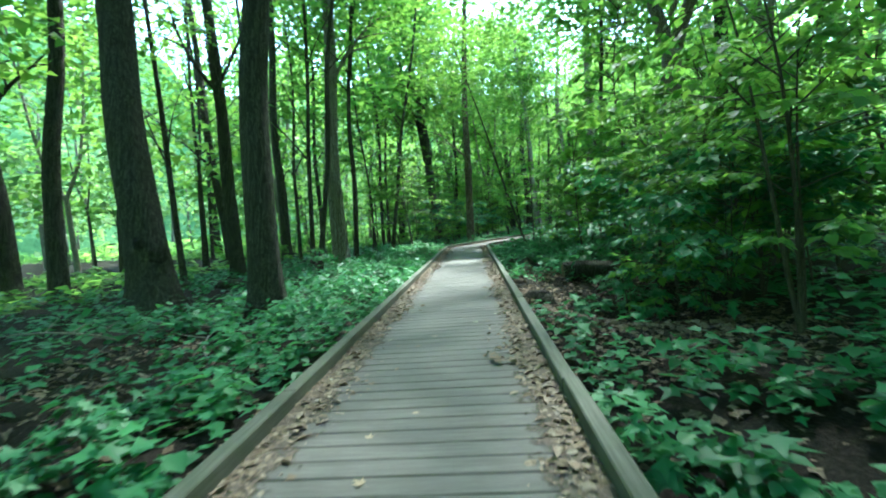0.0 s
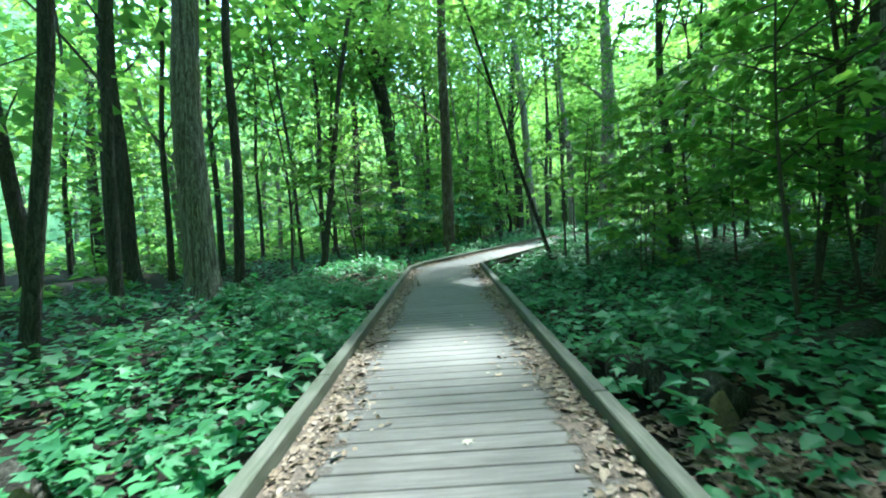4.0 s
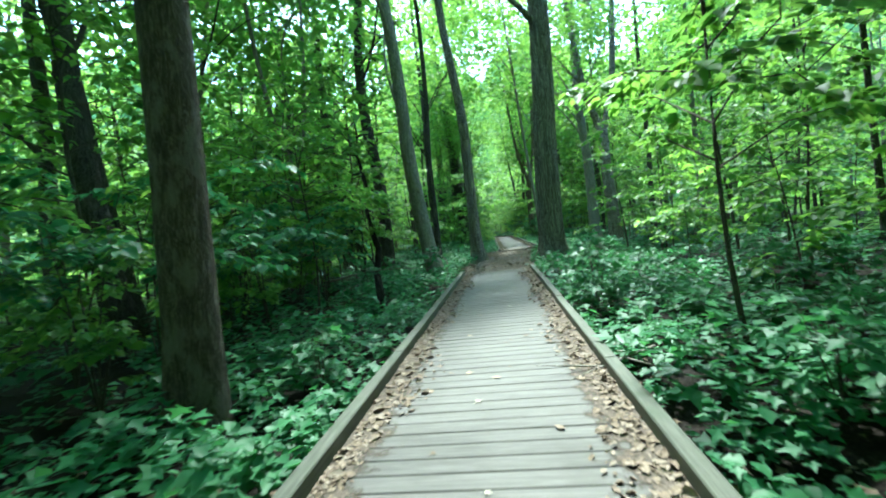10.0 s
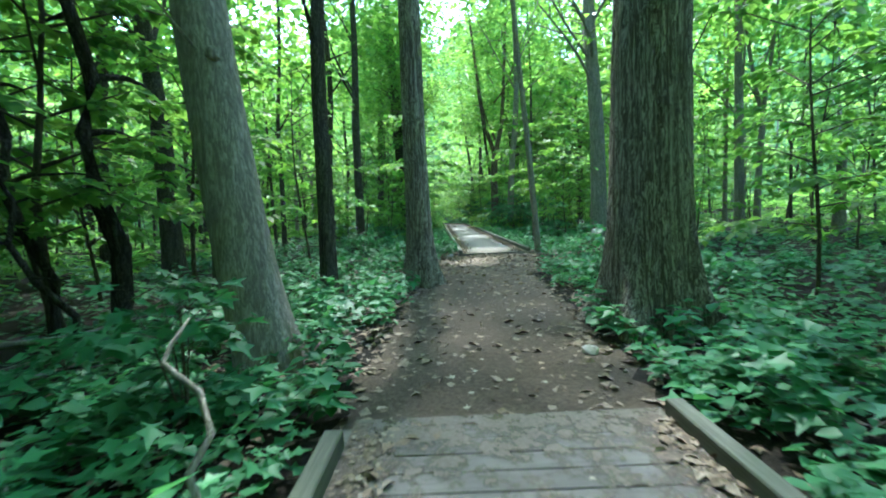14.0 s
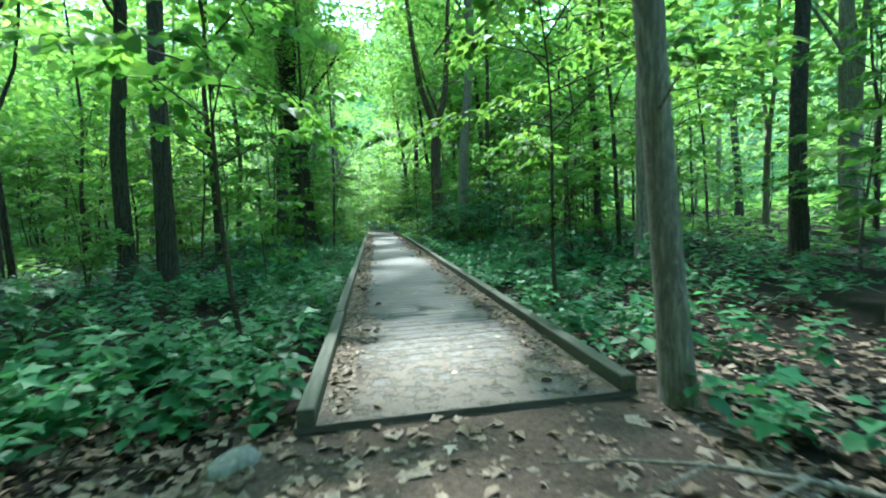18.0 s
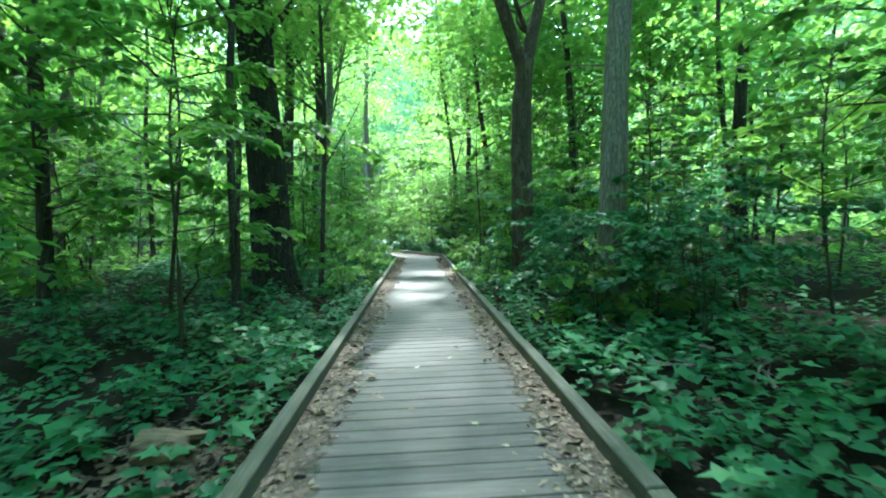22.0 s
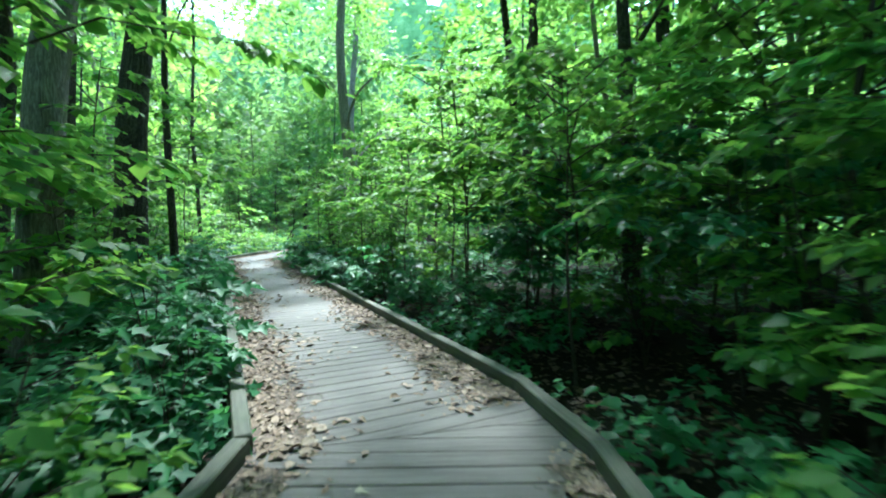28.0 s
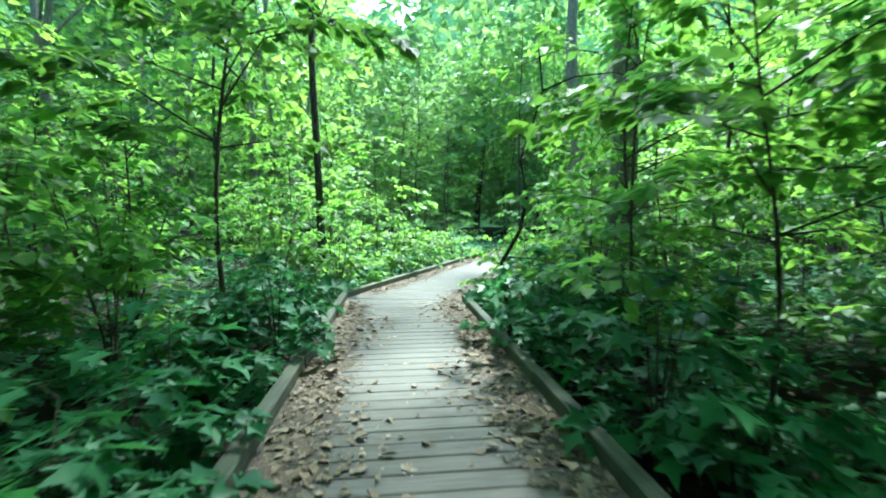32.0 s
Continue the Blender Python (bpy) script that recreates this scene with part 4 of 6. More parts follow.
# ---- Saplings and shrubs ----
def sapling_mesh(seed, height, reach, tiers, leaf, stems=1, low=0.3, lean=0.10, dense=7.5):
    """Stem and branches, and the leaves, of a young tree: limbs climb and arch over, and bear their leaves in flat fans."""
    rng = random.Random(seed)
    nr = np.random.RandomState(seed)
    verts, faces = [], []
    P, A, N = [], [], []

    def spray(arr, count, wide):
        """Leaves along a twig, left and right of it."""
        if count < 1:
            return
        n = len(arr) - 1
        u = nr.uniform(0.15, 1.03, count)
        seg = np.clip((u * n).astype(int), 0, n - 1)
        f = (u * n - seg)[:, None]
        d = unit(arr[seg + 1] - arr[seg])
        side = unit(np.stack([-d[:, 1], d[:, 0], np.zeros(count)], -1)) * np.where(nr.rand(count) < 0.5, 1, -1)[:, None]
        zero = 0 * u
        P.append(arr[seg] * (1 - f) + arr[seg + 1] * f + side * nr.uniform(0, wide, count)[:, None] + np.stack([zero, zero, nr.uniform(-0.03, 0.03, count)], -1))
        A.append(d * nr.uniform(0.2, 1.1, count)[:, None] + side * nr.uniform(0.4, 1.1, count)[:, None] + np.stack([zero, zero, nr.uniform(-0.55, 0.05, count)], -1))
        N.append(nr.normal(0, 0.26, (count, 3)) + (0, 0, 1))

    for st in range(stems):
        la = rng.uniform(0, 6.28)
        lv = rng.uniform(0.3, 1.0) * (lean if stems == 1 else 0.28)
        lx, ly = math.cos(la) * lv, math.sin(la) * lv
        h = height * rng.uniform(0.8, 1.0)
        ph, wave = rng.uniform(0, 6), 0.03 + 0.012 * h

        def at(z):
            return Vector((lx * z * (0.5 + 0.5 * z / h) + wave * (math.sin(1.1 * z + ph) - math.sin(ph)), ly * z * (0.5 + 0.5 * z / h) + wave * (math.cos(0.9 * z + ph) - math.cos(ph)), z))

        r0 = 0.005 + 0.0058 * h
        rings, sides = (8, 5) if h > 2.2 else (3, 3)
        zs = [-0.15 + (h + 0.15) * k / rings for k in range(rings + 1)]
        root = tube(verts, faces, [at(z) for z in zs], [r0 * (1.05 - 0.85 * k / rings) for k in range(rings + 1)], sides)
        nb = max(3, tiers // stems)
        a = rng.uniform(0, 6.28)
        for b in range(nb):
            rel = min(1.0, max(0.0, (b + rng.uniform(-0.6, 1.6)) / nb))
            z = h * (low + (1 - low) * rel)
            a += 2.4 + rng.uniform(-1.1, 1.1)
            ln = reach * rng.uniform(0.4, 1.1) * (1.05 - 0.5 * rel ** 2.5) * (0.75 + 0.25 * math.sin(3.0 * rel))
            rise, droop, curl = rng.uniform(0.25, 0.95), rng.uniform(0.25, 0.6), rng.uniform(-0.7, 0.7)
            o = at(z)
            pts = [o + Vector((math.cos(a + curl * u) * ln * u, math.sin(a + curl * u) * ln * u, ln * (rise * u - droop * u * u))) for u in (0, 0.25, 0.5, 0.75, 1.0)]
            k = tube(verts, faces, pts[::2], [r0 * 0.45, r0 * 0.28, r0 * 0.06], 3)
            faces.append((root + sides * min(rings, max(0, round(rings * (z + 0.15) / (h + 0.15)))), k, k + 1))
            arr = np.array([tuple(p) for p in pts])
            spray(arr[1:], int(ln / leaf * dense * 0.25), leaf * 0.3)
            twigs = rng.randint(3, 5) if ln > 0.5 else 2
            for t in range(twigs):
                u = rng.uniform(0.3, 0.95)
                q = arr[min(3, int(u * 4))] + (arr[min(3, int(u * 4)) + 1] - arr[min(3, int(u * 4))]) * (u * 4 - min(3, int(u * 4)))
                b2 = a + curl * u + (1 if t % 2 else -1) * rng.uniform(0.45, 1.15)
                tl = ln * rng.uniform(0.25, 0.5) * (1.2 - 0.5 * u)
                e = rng.uniform(-0.15, 0.2)
                twig = np.array([q + np.array((math.cos(b2) * tl * v, math.sin(b2) * tl * v, tl * (e * v - 0.22 * v * v))) for v in (0, 0.5, 1.0)])
                spray(twig, int(tl / leaf * dense * 0.5), leaf * 0.35)
    P, A, N = np.concatenate(P), np.concatenate(A), np.concatenate(N)
    ln = leaf * nr.uniform(0.6, 1.35, len(P))
    return verts, faces, (P, A, N, ln)


def make_kind(seed, height, reach, tiers, leaf, stems, low, fine, mat, plain=False, dense=7.5, maple=False):
    verts, faces, (P, A, N, ln) = sapling_mesh(seed, height, reach, tiers, leaf, stems, low, dense=dense)
    v, t = leaves_arrays(P, A, N, ln, ln * (0.95 if maple else 0.74), fine=fine, plain=plain, maple=maple)
    return mesh_from("stem", verts, faces, M_TWIG, True), mesh_np("leaves", v, t, mat)


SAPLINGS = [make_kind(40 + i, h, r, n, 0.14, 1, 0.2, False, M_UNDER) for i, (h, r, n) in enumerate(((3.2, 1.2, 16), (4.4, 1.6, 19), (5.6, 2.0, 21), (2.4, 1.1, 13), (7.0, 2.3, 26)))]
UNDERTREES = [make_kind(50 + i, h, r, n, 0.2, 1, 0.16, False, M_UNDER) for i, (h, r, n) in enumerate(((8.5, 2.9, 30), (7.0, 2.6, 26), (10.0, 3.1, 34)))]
FAR_SAPLINGS = [make_kind(45 + i, h, r, n, 0.17, 1, 0.2, False, M_LIT_FAR, True, 6.5) for i, (h, r, n) in enumerate(((4.4, 1.6, 19), (5.6, 2.0, 21), (7.0, 2.3, 26)))]
FAR_UNDERTREES = [make_kind(55 + i, h, r, n, 0.25, 1, 0.16, False, M_LIT_FAR, True) for i, (h, r, n) in enumerate(((8.5, 2.9, 30), (10.0, 3.1, 34)))]
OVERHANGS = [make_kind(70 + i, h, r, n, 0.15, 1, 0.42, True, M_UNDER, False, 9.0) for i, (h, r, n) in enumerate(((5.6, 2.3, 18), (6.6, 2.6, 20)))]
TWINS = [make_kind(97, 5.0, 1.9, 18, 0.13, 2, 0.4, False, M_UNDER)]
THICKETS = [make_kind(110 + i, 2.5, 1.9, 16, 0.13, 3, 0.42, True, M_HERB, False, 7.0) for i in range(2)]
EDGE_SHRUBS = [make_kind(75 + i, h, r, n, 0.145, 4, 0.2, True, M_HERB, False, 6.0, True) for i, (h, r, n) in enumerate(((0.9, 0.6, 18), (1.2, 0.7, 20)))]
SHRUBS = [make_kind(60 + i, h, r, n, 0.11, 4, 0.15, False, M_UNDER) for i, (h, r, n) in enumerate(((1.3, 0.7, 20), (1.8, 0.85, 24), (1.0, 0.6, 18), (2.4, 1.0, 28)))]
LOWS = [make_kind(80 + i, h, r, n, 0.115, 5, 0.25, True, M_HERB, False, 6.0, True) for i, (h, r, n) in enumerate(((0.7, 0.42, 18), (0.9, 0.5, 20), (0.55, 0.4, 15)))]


def plant(kind, kinds, index, x, y, scale, turn, label, category, group):
    ob = new(kind)
    ob.matrix_world = pose(x, y, gz(x, y), 0, 0, turn) @ Matrix.Scale(scale, 4)
    tagged(ob, label, category, group)
    stem, leaf = kinds[index]
    child("stem", stem, ob)
    child("leaves", leaf, ob)


def sapling(x, y, index=0, scale=1.0, turn=None):
    far = float(dist_to(LINE, x, y)) > 9
    plant("sapling", FAR_SAPLINGS if far else SAPLINGS, index % 3 if far else index, x, y, scale, turn if turn is not None else (x * 97 + y * 41) % 360, "young broadleaf sapling with leaves in flat tiers", "sapling", "saplings in the undergrowth")


def undertree(x, y, index=0, scale=1.0):
    far = float(dist_to(LINE, x, y)) > 11
    plant("understory_tree", FAR_UNDERTREES if far else UNDERTREES, index % 2 if far else index, x, y, scale, (x * 71 + y * 53) % 360, "slim understory tree with spreading tiers of green leaves", "tree", "understory trees")


def shrub(x, y, index=0, scale=1.0):
    plant("shrub", SHRUBS, index, x, y, scale, (x * 83 + y * 29) % 360, "leafy green many-stemmed shrub in the undergrowth", "shrub", "shrubs in the undergrowth")


def overhang(x, y, index=0, scale=1.0):
    plant("understory_tree", OVERHANGS, index, x, y, scale, (x * 71 + y * 53) % 360, "slim young tree whose light green sprays hang over the walk", "tree", "understory trees")


def thicket(x, y, index=0, scale=1.0):
    plant("shrub", THICKETS, index, x, y, scale, (x * 83 + y * 29) % 360, "wide dark shrub with crooked stems and level leaf tiers", "shrub", "shrubs in the undergrowth")


def edge_shrub(x, y, index=0, scale=1.0):
    plant("shrub", EDGE_SHRUBS, index, x, y, scale, (x * 83 + y * 29) % 360, "low dark green shrub with large leaves leaning over the kerb", "shrub", "shrubs in the undergrowth")


def scatter(count, seed, near, far, maker, choose, weight, gap):
    """Plants strewn at distances between near and far from the walked line, where weight(x, y, d) allows."""
    rng = random.Random(seed)
    done, tries = [], 0
    while len(done) < count and tries < count * 60:
        tries += 1
        x, y = rng.uniform(-30, 50), rng.uniform(-6, 105)
        d = float(dist_to(LINE, x, y))
        if d < near or d > far or rng.random() > weight(x, y, d):
            continue
        if any((x - a) ** 2 + (y - b) ** 2 < gap * gap for a, b in done):
            continue
        if any((x - a) ** 2 + (y - b) ** 2 < 0.3 for a, b in TREES[:70]):
            continue
        done.append((x, y))
        maker(x, y, *choose(rng, d))


def side_of(x, y):
    """Positive to the right of the walked line."""
    best, val = 1e9, 0
    for a, b in zip(LINE, LINE[1:]):
        d = b - a
        t = max(0, min(1, ((x - a[0]) * d[0] + (y - a[1]) * d[1]) / (d @ d)))
        q = a + t * d
        e = math.hypot(x - q[0], y - q[1])
        if e < best:
            best, val = e, (x - q[0]) * d[1] - (y - q[1]) * d[0]
    return val


def sapling_weight(x, y, d):
    right = side_of(x, y) > 0
    if y < 22:
        w = 0.75 if right else (0.0 if d < 7 else 0.3)
    elif y < 42:
        w = 0.8 if right else 0.8
    elif y < 60:
        w = 0.7
    else:
        w = 1.0
    return w * (1.0 if d > 3.2 else 0.45)


scatter(195, 21, 2.3, 22, sapling, lambda r, d: (r.choice((0, 1, 2, 3, 4, 2, 1)) if d > 4 else r.choice((0, 1, 3)), r.uniform(0.8, 1.25)), sapling_weight, 1.1)
scatter(95, 23, 5.0, 32, undertree, lambda r, d: (r.choice((0, 1, 2)), r.uniform(0.8, 1.2)), lambda x, y, d: 0.35 if (side_of(x, y) < 0 and y < 22 and d < 14) else 1.0, 2.0)


def shrub_weight(x, y, d):
    if y > 60:
        return 1.0
    if y < 22 and side_of(x, y) < 0:
        return 0.0 if d < 7 else 0.12
    return 0.35 if d > 3 else 0.18


scatter(90, 22, 1.75, 14, shrub, lambda r, d: (r.choice((0, 1, 2, 3)) if d > 2.4 else r.choice((0, 2)), r.uniform(0.8, 1.2)), shrub_weight, 0.8)


# Shrubs and saplings that crowd the last boardwalks
def crowd():
    rng = random.Random(27)
    for start, deg, length in ((START_C + 16 * heading(DIR_C), DIR_C, 9.0), (np.array(BEND_CD), DIR_D, 15.0), (np.array(BEND_DE), DIR_E, 8.0)):
        d, r = heading(deg), heading(deg - 90)
        for side in (-1, 1):
            s = rng.uniform(0, 0.5)
            while s < length:
                off = rng.uniform(1.3, 1.75)
                if deg == DIR_D and s < 13 and (side < 0 or s > 6) and rng.random() < 0.75:
                    q = start + d * (s + 0.5) + r * side * rng.uniform(1.18, 1.4)
                    edge_shrub(q[0], q[1], rng.choice((0, 1)), rng.uniform(0.7, 1.0))
                p = start + d * s + r * side * off
                if deg == DIR_D and side > 0 and s < 4.5:
                    s += 0.9
                    continue
                low, big = rng.choice((0, 0, 1, 2)), rng.uniform(0.8, 1.05)
                if deg == DIR_D:
                    edge_shrub(p[0], p[1], low % 2, big)
                else:
                    shrub(p[0], p[1], low, big)
                if rng.random() < 0.75:
                    q = start + d * (s + 0.4) + r * side * rng.uniform(2.4, 4.2)
                    sapling(q[0], q[1], rng.choice((0, 3, 1)), rng.uniform(0.75, 1.05))
                if rng.random() < 0.6:
                    q = start + d * (s + 0.2) + r * side * rng.uniform(2.3, 3.4)
                    shrub(q[0], q[1], rng.choice((1, 3)), rng.uniform(0.8, 1.1))
                s += rng.uniform(0.7, 1.15) if deg != DIR_C else rng.uniform(1.4, 2.4)


crowd()

# Maple saplings right of the first boardwalk
for sx, sy, si, ss in ((3.7, 4.9, 1, 0.9), (4.6, 7.0, 0, 1.0), (5.2, 9.6, 1, 1.0), (4.3, 11.2, 0, 1.05), (5.9, 12.6, 2, 0.9), (4.8, 14.6, 1, 0.9), (6.6, 8.2, 2, 1.0), (7.6, 11.0, 2, 1.0), (5.6, 17.4, 1, 1.0), (3.6, 17.0, 3, 1.0), (6.2, 5.4, 2, 1.0), (3.5, 7.3, 3, 1.0), (4.3, 8.5, 3, 1.1), (4.6, 6.0, 0, 0.9), (3.0, 6.2, 3, 0.8)):
    sapling(sx, sy, si, ss)
for sx, sy, si, ss in ((6.3, 9.3, 0, 0.75), (8.4, 12.6, 1, 0.9), (5.4, 14.6, 1, 0.8), (8.2, 17.8, 0, 0.9), (4.6, 18.8, 1, 0.7)):
    undertree(sx, sy, si, ss)
# Saplings that close the view beside the second boardwalk
for sx, sy, si, ss in ((5.4, 21.6, 1, 0.9), (6.3, 22.9, 2, 0.8), (6.6, 21.4, 2, 0.95), (7.9, 24.0, 1, 1.0), (9.0, 26.4, 2, 0.9), (10.2, 30.2, 0, 0.9), (9.8, 28.2, 2, 1.0), (3.9, 19.4, 3, 1.0), (5.1, 20.2, 1, 0.9), (10.9, 31.0, 1, 1.0), (11.6, 33.2, 2, 0.9)):
    sapling(sx, sy, si, ss)
plant("sapling", TWINS, 0, 3.6, 4.8, 1.0, 40, "young maple with two slim dark stems beside the boardwalk", "sapling", "saplings in the undergrowth")
plant("sapling", TWINS, 0, 3.05, 18.35, 0.8, 200, "young maple with two slim dark stems beside the boardwalk", "sapling", "saplings in the undergrowth")
for sx, sy, si, ss in ((11.2, 43.4, 0, 0.9), (15.0, 52.8, 1, 0.8), (18.2, 60.6, 0, 0.9), (14.6, 42.3, 1, 0.8), (21.9, 57.0, 1, 0.9), (25.7, 64.4, 0, 0.7), (26.7, 65.5, 1, 0.75), (27.6, 66.9, 0, 0.8), (26.0, 67.2, 1, 0.7), (28.4, 64.6, 0, 0.8), (26.6, 73.6, 0, 0.85),
                       (20.7, 65.2, 1, 0.85), (21.0, 72.6, 0, 0.9), (21.7, 77.0, 1, 0.9), (3.5, 13.2, 0, 0.85), (-2.6, 23.0, 1, 0.8), (4.6, 24.4, 0, 0.8), (1.6, 31.0, 1, 0.8)):
    overhang(sx, sy, si, ss)
# A dense thicket left of the second boardwalk, and dim woods inside the bend to the last one
for sx, sy, si, ss in ((3.6, 36.6, 2, 0.8), (4.8, 38.8, 0, 0.8), (-1.6, 30.2, 0, 0.8), (0.8, 33.4, 1, 0.75), (2.3, 37.0, 0, 0.85), (3.3, 40.0, 1, 0.9), (-3.4, 27.6, 1, 0.85), (26.0, 60.2, 1, 0.7), (27.6, 62.6, 0, 0.85), (25.6, 57.4, 1, 0.7), (29.2, 60.0, 0, 0.9), (28.2, 57.2, 2, 0.8), (30.2, 64.2, 1, 0.9), (31.5, 61.5, 2, 0.9), (22.8, 48.6, 2, 0.9), (20.9, 46.6, 1, 0.7), (33.4, 66.4, 2, 1.0), (34.0, 70.2, 0, 1.0)):
    undertree(sx, sy, si, ss)
for sx, sy, si, ss in ((2.3, 35.7, 1, 0.75), (1.4, 34.3, 0, 0.7), (3.4, 36.9, 0, 0.7), (0.2, 36.2, 1, 0.9)):
    undertree(sx, sy, si, ss)
for sx, sy, si, ss in ((-0.8, 26.9, 3, 0.9), (-1.5, 28.4, 3, 1.0), (0.3, 29.8, 1, 1.0), (-2.4, 26.4, 1, 1.1), (1.3, 31.8, 3, 0.9), (-0.6, 31.0, 3, 1.1), (25.9, 62.3, 3, 1.0), (27.0, 60.9, 3, 1.0), (25.2, 59.6, 1, 1.0), (28.6, 63.8, 3, 1.1), (26.8, 64.4, 3, 0.9), (19.5, 51.35, 0, 1.0), (20.0, 50.6, 2, 1.1), (21.0, 51.9, 1, 0.9)):
    shrub(sx, sy, si, ss)
for sx, sy, si, ss in ((3.5, 7.7, 0, 0.95), (4.3, 6.5, 1, 1.0), (4.4, 8.9, 1, 1.0), (5.3, 7.6, 0, 1.1), (3.5, 5.9, 1, 0.85), (26.6, 63.2, 0, 1.0), (27.6, 65.0, 1, 1.05), (0.7, 29.9, 0, 1.0), (-0.6, 28.4, 1, 1.0), (1.9, 32.2, 1, 0.9), (-1.9, 26.9, 0, 1.05), (0.3, 31.8, 0, 1.1), (20.6, 50.9, 0, 0.75), (21.4, 52.2, 1, 0.85), (21.8, 50.4, 0, 0.9), (19.9, 49.8, 1, 0.6), (22.6, 53.6, 1, 0.9), (23.2, 51.8, 0, 0.95), (21.9, 54.9, 0, 0.8), (19.6, 51.0, 1, 0.6), (20.1, 52.0, 0, 0.62),
                       (26.2, 65.9, 1, 0.8), (27.3, 67.0, 0, 0.9), (28.4, 62.6, 0, 1.0), (28.6, 66.2, 1, 1.0)):
    thicket(sx, sy, si, ss)
for sx, sy, si, ss in ((25.7, 71.5, 0, 0.62), (25.4, 74.0, 1, 0.55), (25.9, 69.4, 1, 0.6), (26.6, 62.0, 0, 0.75), (27.8, 63.6, 1, 0.8), (28.9, 66.4, 0, 0.85), (26.9, 68.6, 1, 0.75), (4.3, 7.0, 0, 0.7), (4.9, 9.2, 1, 0.8), (4.4, 10.6, 0, 0.8), (22.6, 52.4, 1, 0.75), (21.9, 49.4, 0, 0.7)):
    overhang(sx, sy, si, ss)
sapling(26.3, 76.6, 2, 0.9)
sapling(25.5, 75.4, 1, 0.9)


# Knee-high leafy plants beside the walk
def leafy_plant(x, y, index=0, scale=1.0):
    plant("woodland_plant", LOWS, index, x, y, scale, (x * 61 + y * 37) % 360, "knee-high woodland plant with broad green leaves", "plant", "woodland plants beside the walk")


scatter(150, 24, 1.45, 5.0, leafy_plant, lambda r, d: (r.choice((0, 1, 2)), r.uniform(0.75, 1.15)), lambda x, y, d: max(0.0, 1 - 1.3 * float(bareness(x, y))) * ((1.0 if 22 < y < 36 else 0.7) if side_of(x, y) > 0 else 0.45) * (1.0 if d > 1.9 else 0.5), 0.6)


for px, py, pi, ps in ((25.1, 64.9, 1, 1.0), (25.5, 66.1, 1, 1.1), (26.3, 65.3, 0, 1.1), (25.2, 67.2, 2, 1.1), (26.8, 66.6, 1, 1.0), (2.4, 6.2, 1, 0.95), (2.8, 6.7, 0, 1.0), (1.75, 5.7, 2, 0.7), (3.1, 5.6, 1, 1.0), (3.9, 9.0, 0, 1.1), (2.9, 8.6, 2, 0.7)):
    leafy_plant(px, py, pi, ps)
edge_shrub(25.0, 65.6, 0, 0.75)


# ---- Ground cover ----
def herbs(name, seed, count, near, far, leaf, tall, fine, label, plain=False, lobed=False, mat=M_HERB):
    """Herbs strewn beside the walk: each a few leaves round a short stem."""
    rng = np.random.RandomState(seed)
    lens = np.array([np.linalg.norm(q - p) for p, q in zip(LINE, LINE[1:])])
    leg = rng.choice(len(lens), count, p=lens / lens.sum())
    P0, P1 = np.array(LINE[:-1])[leg], np.array(LINE[1:])[leg]
    dv = unit(P1 - P0)
    off = rng.uniform(near, far, count) * np.where(rng.rand(count) < 0.5, 1, -1)
    u = rng.uniform(-0.04, 1.04, count)[:, None]
    q = P0 + (P1 - P0) * u + np.stack([dv[:, 1], -dv[:, 0]], -1) * off[:, None]
    x, y = q[:, 0], q[:, 1]
    d = dist_to(LINE, x, y)
    patchy = np.sin(1.3 * x + 0.7 * y) * np.sin(0.9 * y - 1.1 * x + 2) + 0.6 * np.sin(2.9 * x) * np.cos(2.3 * y)
    trail = dist_to(TRAIL[1:-1], x, y)
    gaps = np.sin(4.1 * x + 1.7 * y) * np.sin(3.6 * y - 2.2 * x + 1) + 0.5 * np.sin(7.3 * x - 1.1) * np.sin(6.9 * y)
    keep = (d > near) & (d < far) & (patchy > np.where((y > 6) & (y < 36), -1.6, -0.85)) & (gaps > np.where((y > 6) & (y < 36), -0.8, -0.55)) & (trail > 0.85 + 0.2 * patchy + 0.35 * (y > 37.6))
    hollow = bareness(x, y)
    keep &= rng.rand(count) > 1.2 * hollow
    x, y, patchy = x[keep], y[keep], patchy[keep]
    n = len(x)
    z = ground_z(x, y)
    big = rng.rand(n)
    h = tall * (0.4 + 0.95 * big ** 1.5) * (1 + 0.3 * patchy)
    per = 7
    k = np.repeat(np.arange(n), per)
    a = np.tile(np.arange(per) * 2.4, n) + rng.uniform(0, 6.28, n)[k] + rng.uniform(-0.3, 0.3, n * per)
    lev = np.tile(np.linspace(0.45, 1.0, per), n)
    r = leaf * 0.35 * (1.25 - lev)
    ca, sa = np.cos(a), np.sin(a)
    place = np.stack([x[k] + r * ca, y[k] + r * sa, z[k] + h[k] * lev], -1)
    axis = np.stack([ca, sa, rng.uniform(-0.45, 0.25, n * per)], -1)
    normal = np.stack([-0.35 * ca, -0.35 * sa, np.ones(n * per)], -1) + rng.normal(0, 0.22, (n * per, 3))
    ln = leaf * rng.uniform(0.6, 1.25, n * per) * (1.15 - 0.35 * lev) * (0.65 + 0.65 * big[k])
    v, t = leaves_arrays(place, axis, normal, ln, ln * rng.uniform(0.72, 0.98, n * per), fine=fine, plain=plain, maple=lobed)
    tagged(new(name, mesh_np(name, v, t, mat)), label, "ground cover", kind="stuff")
    return n


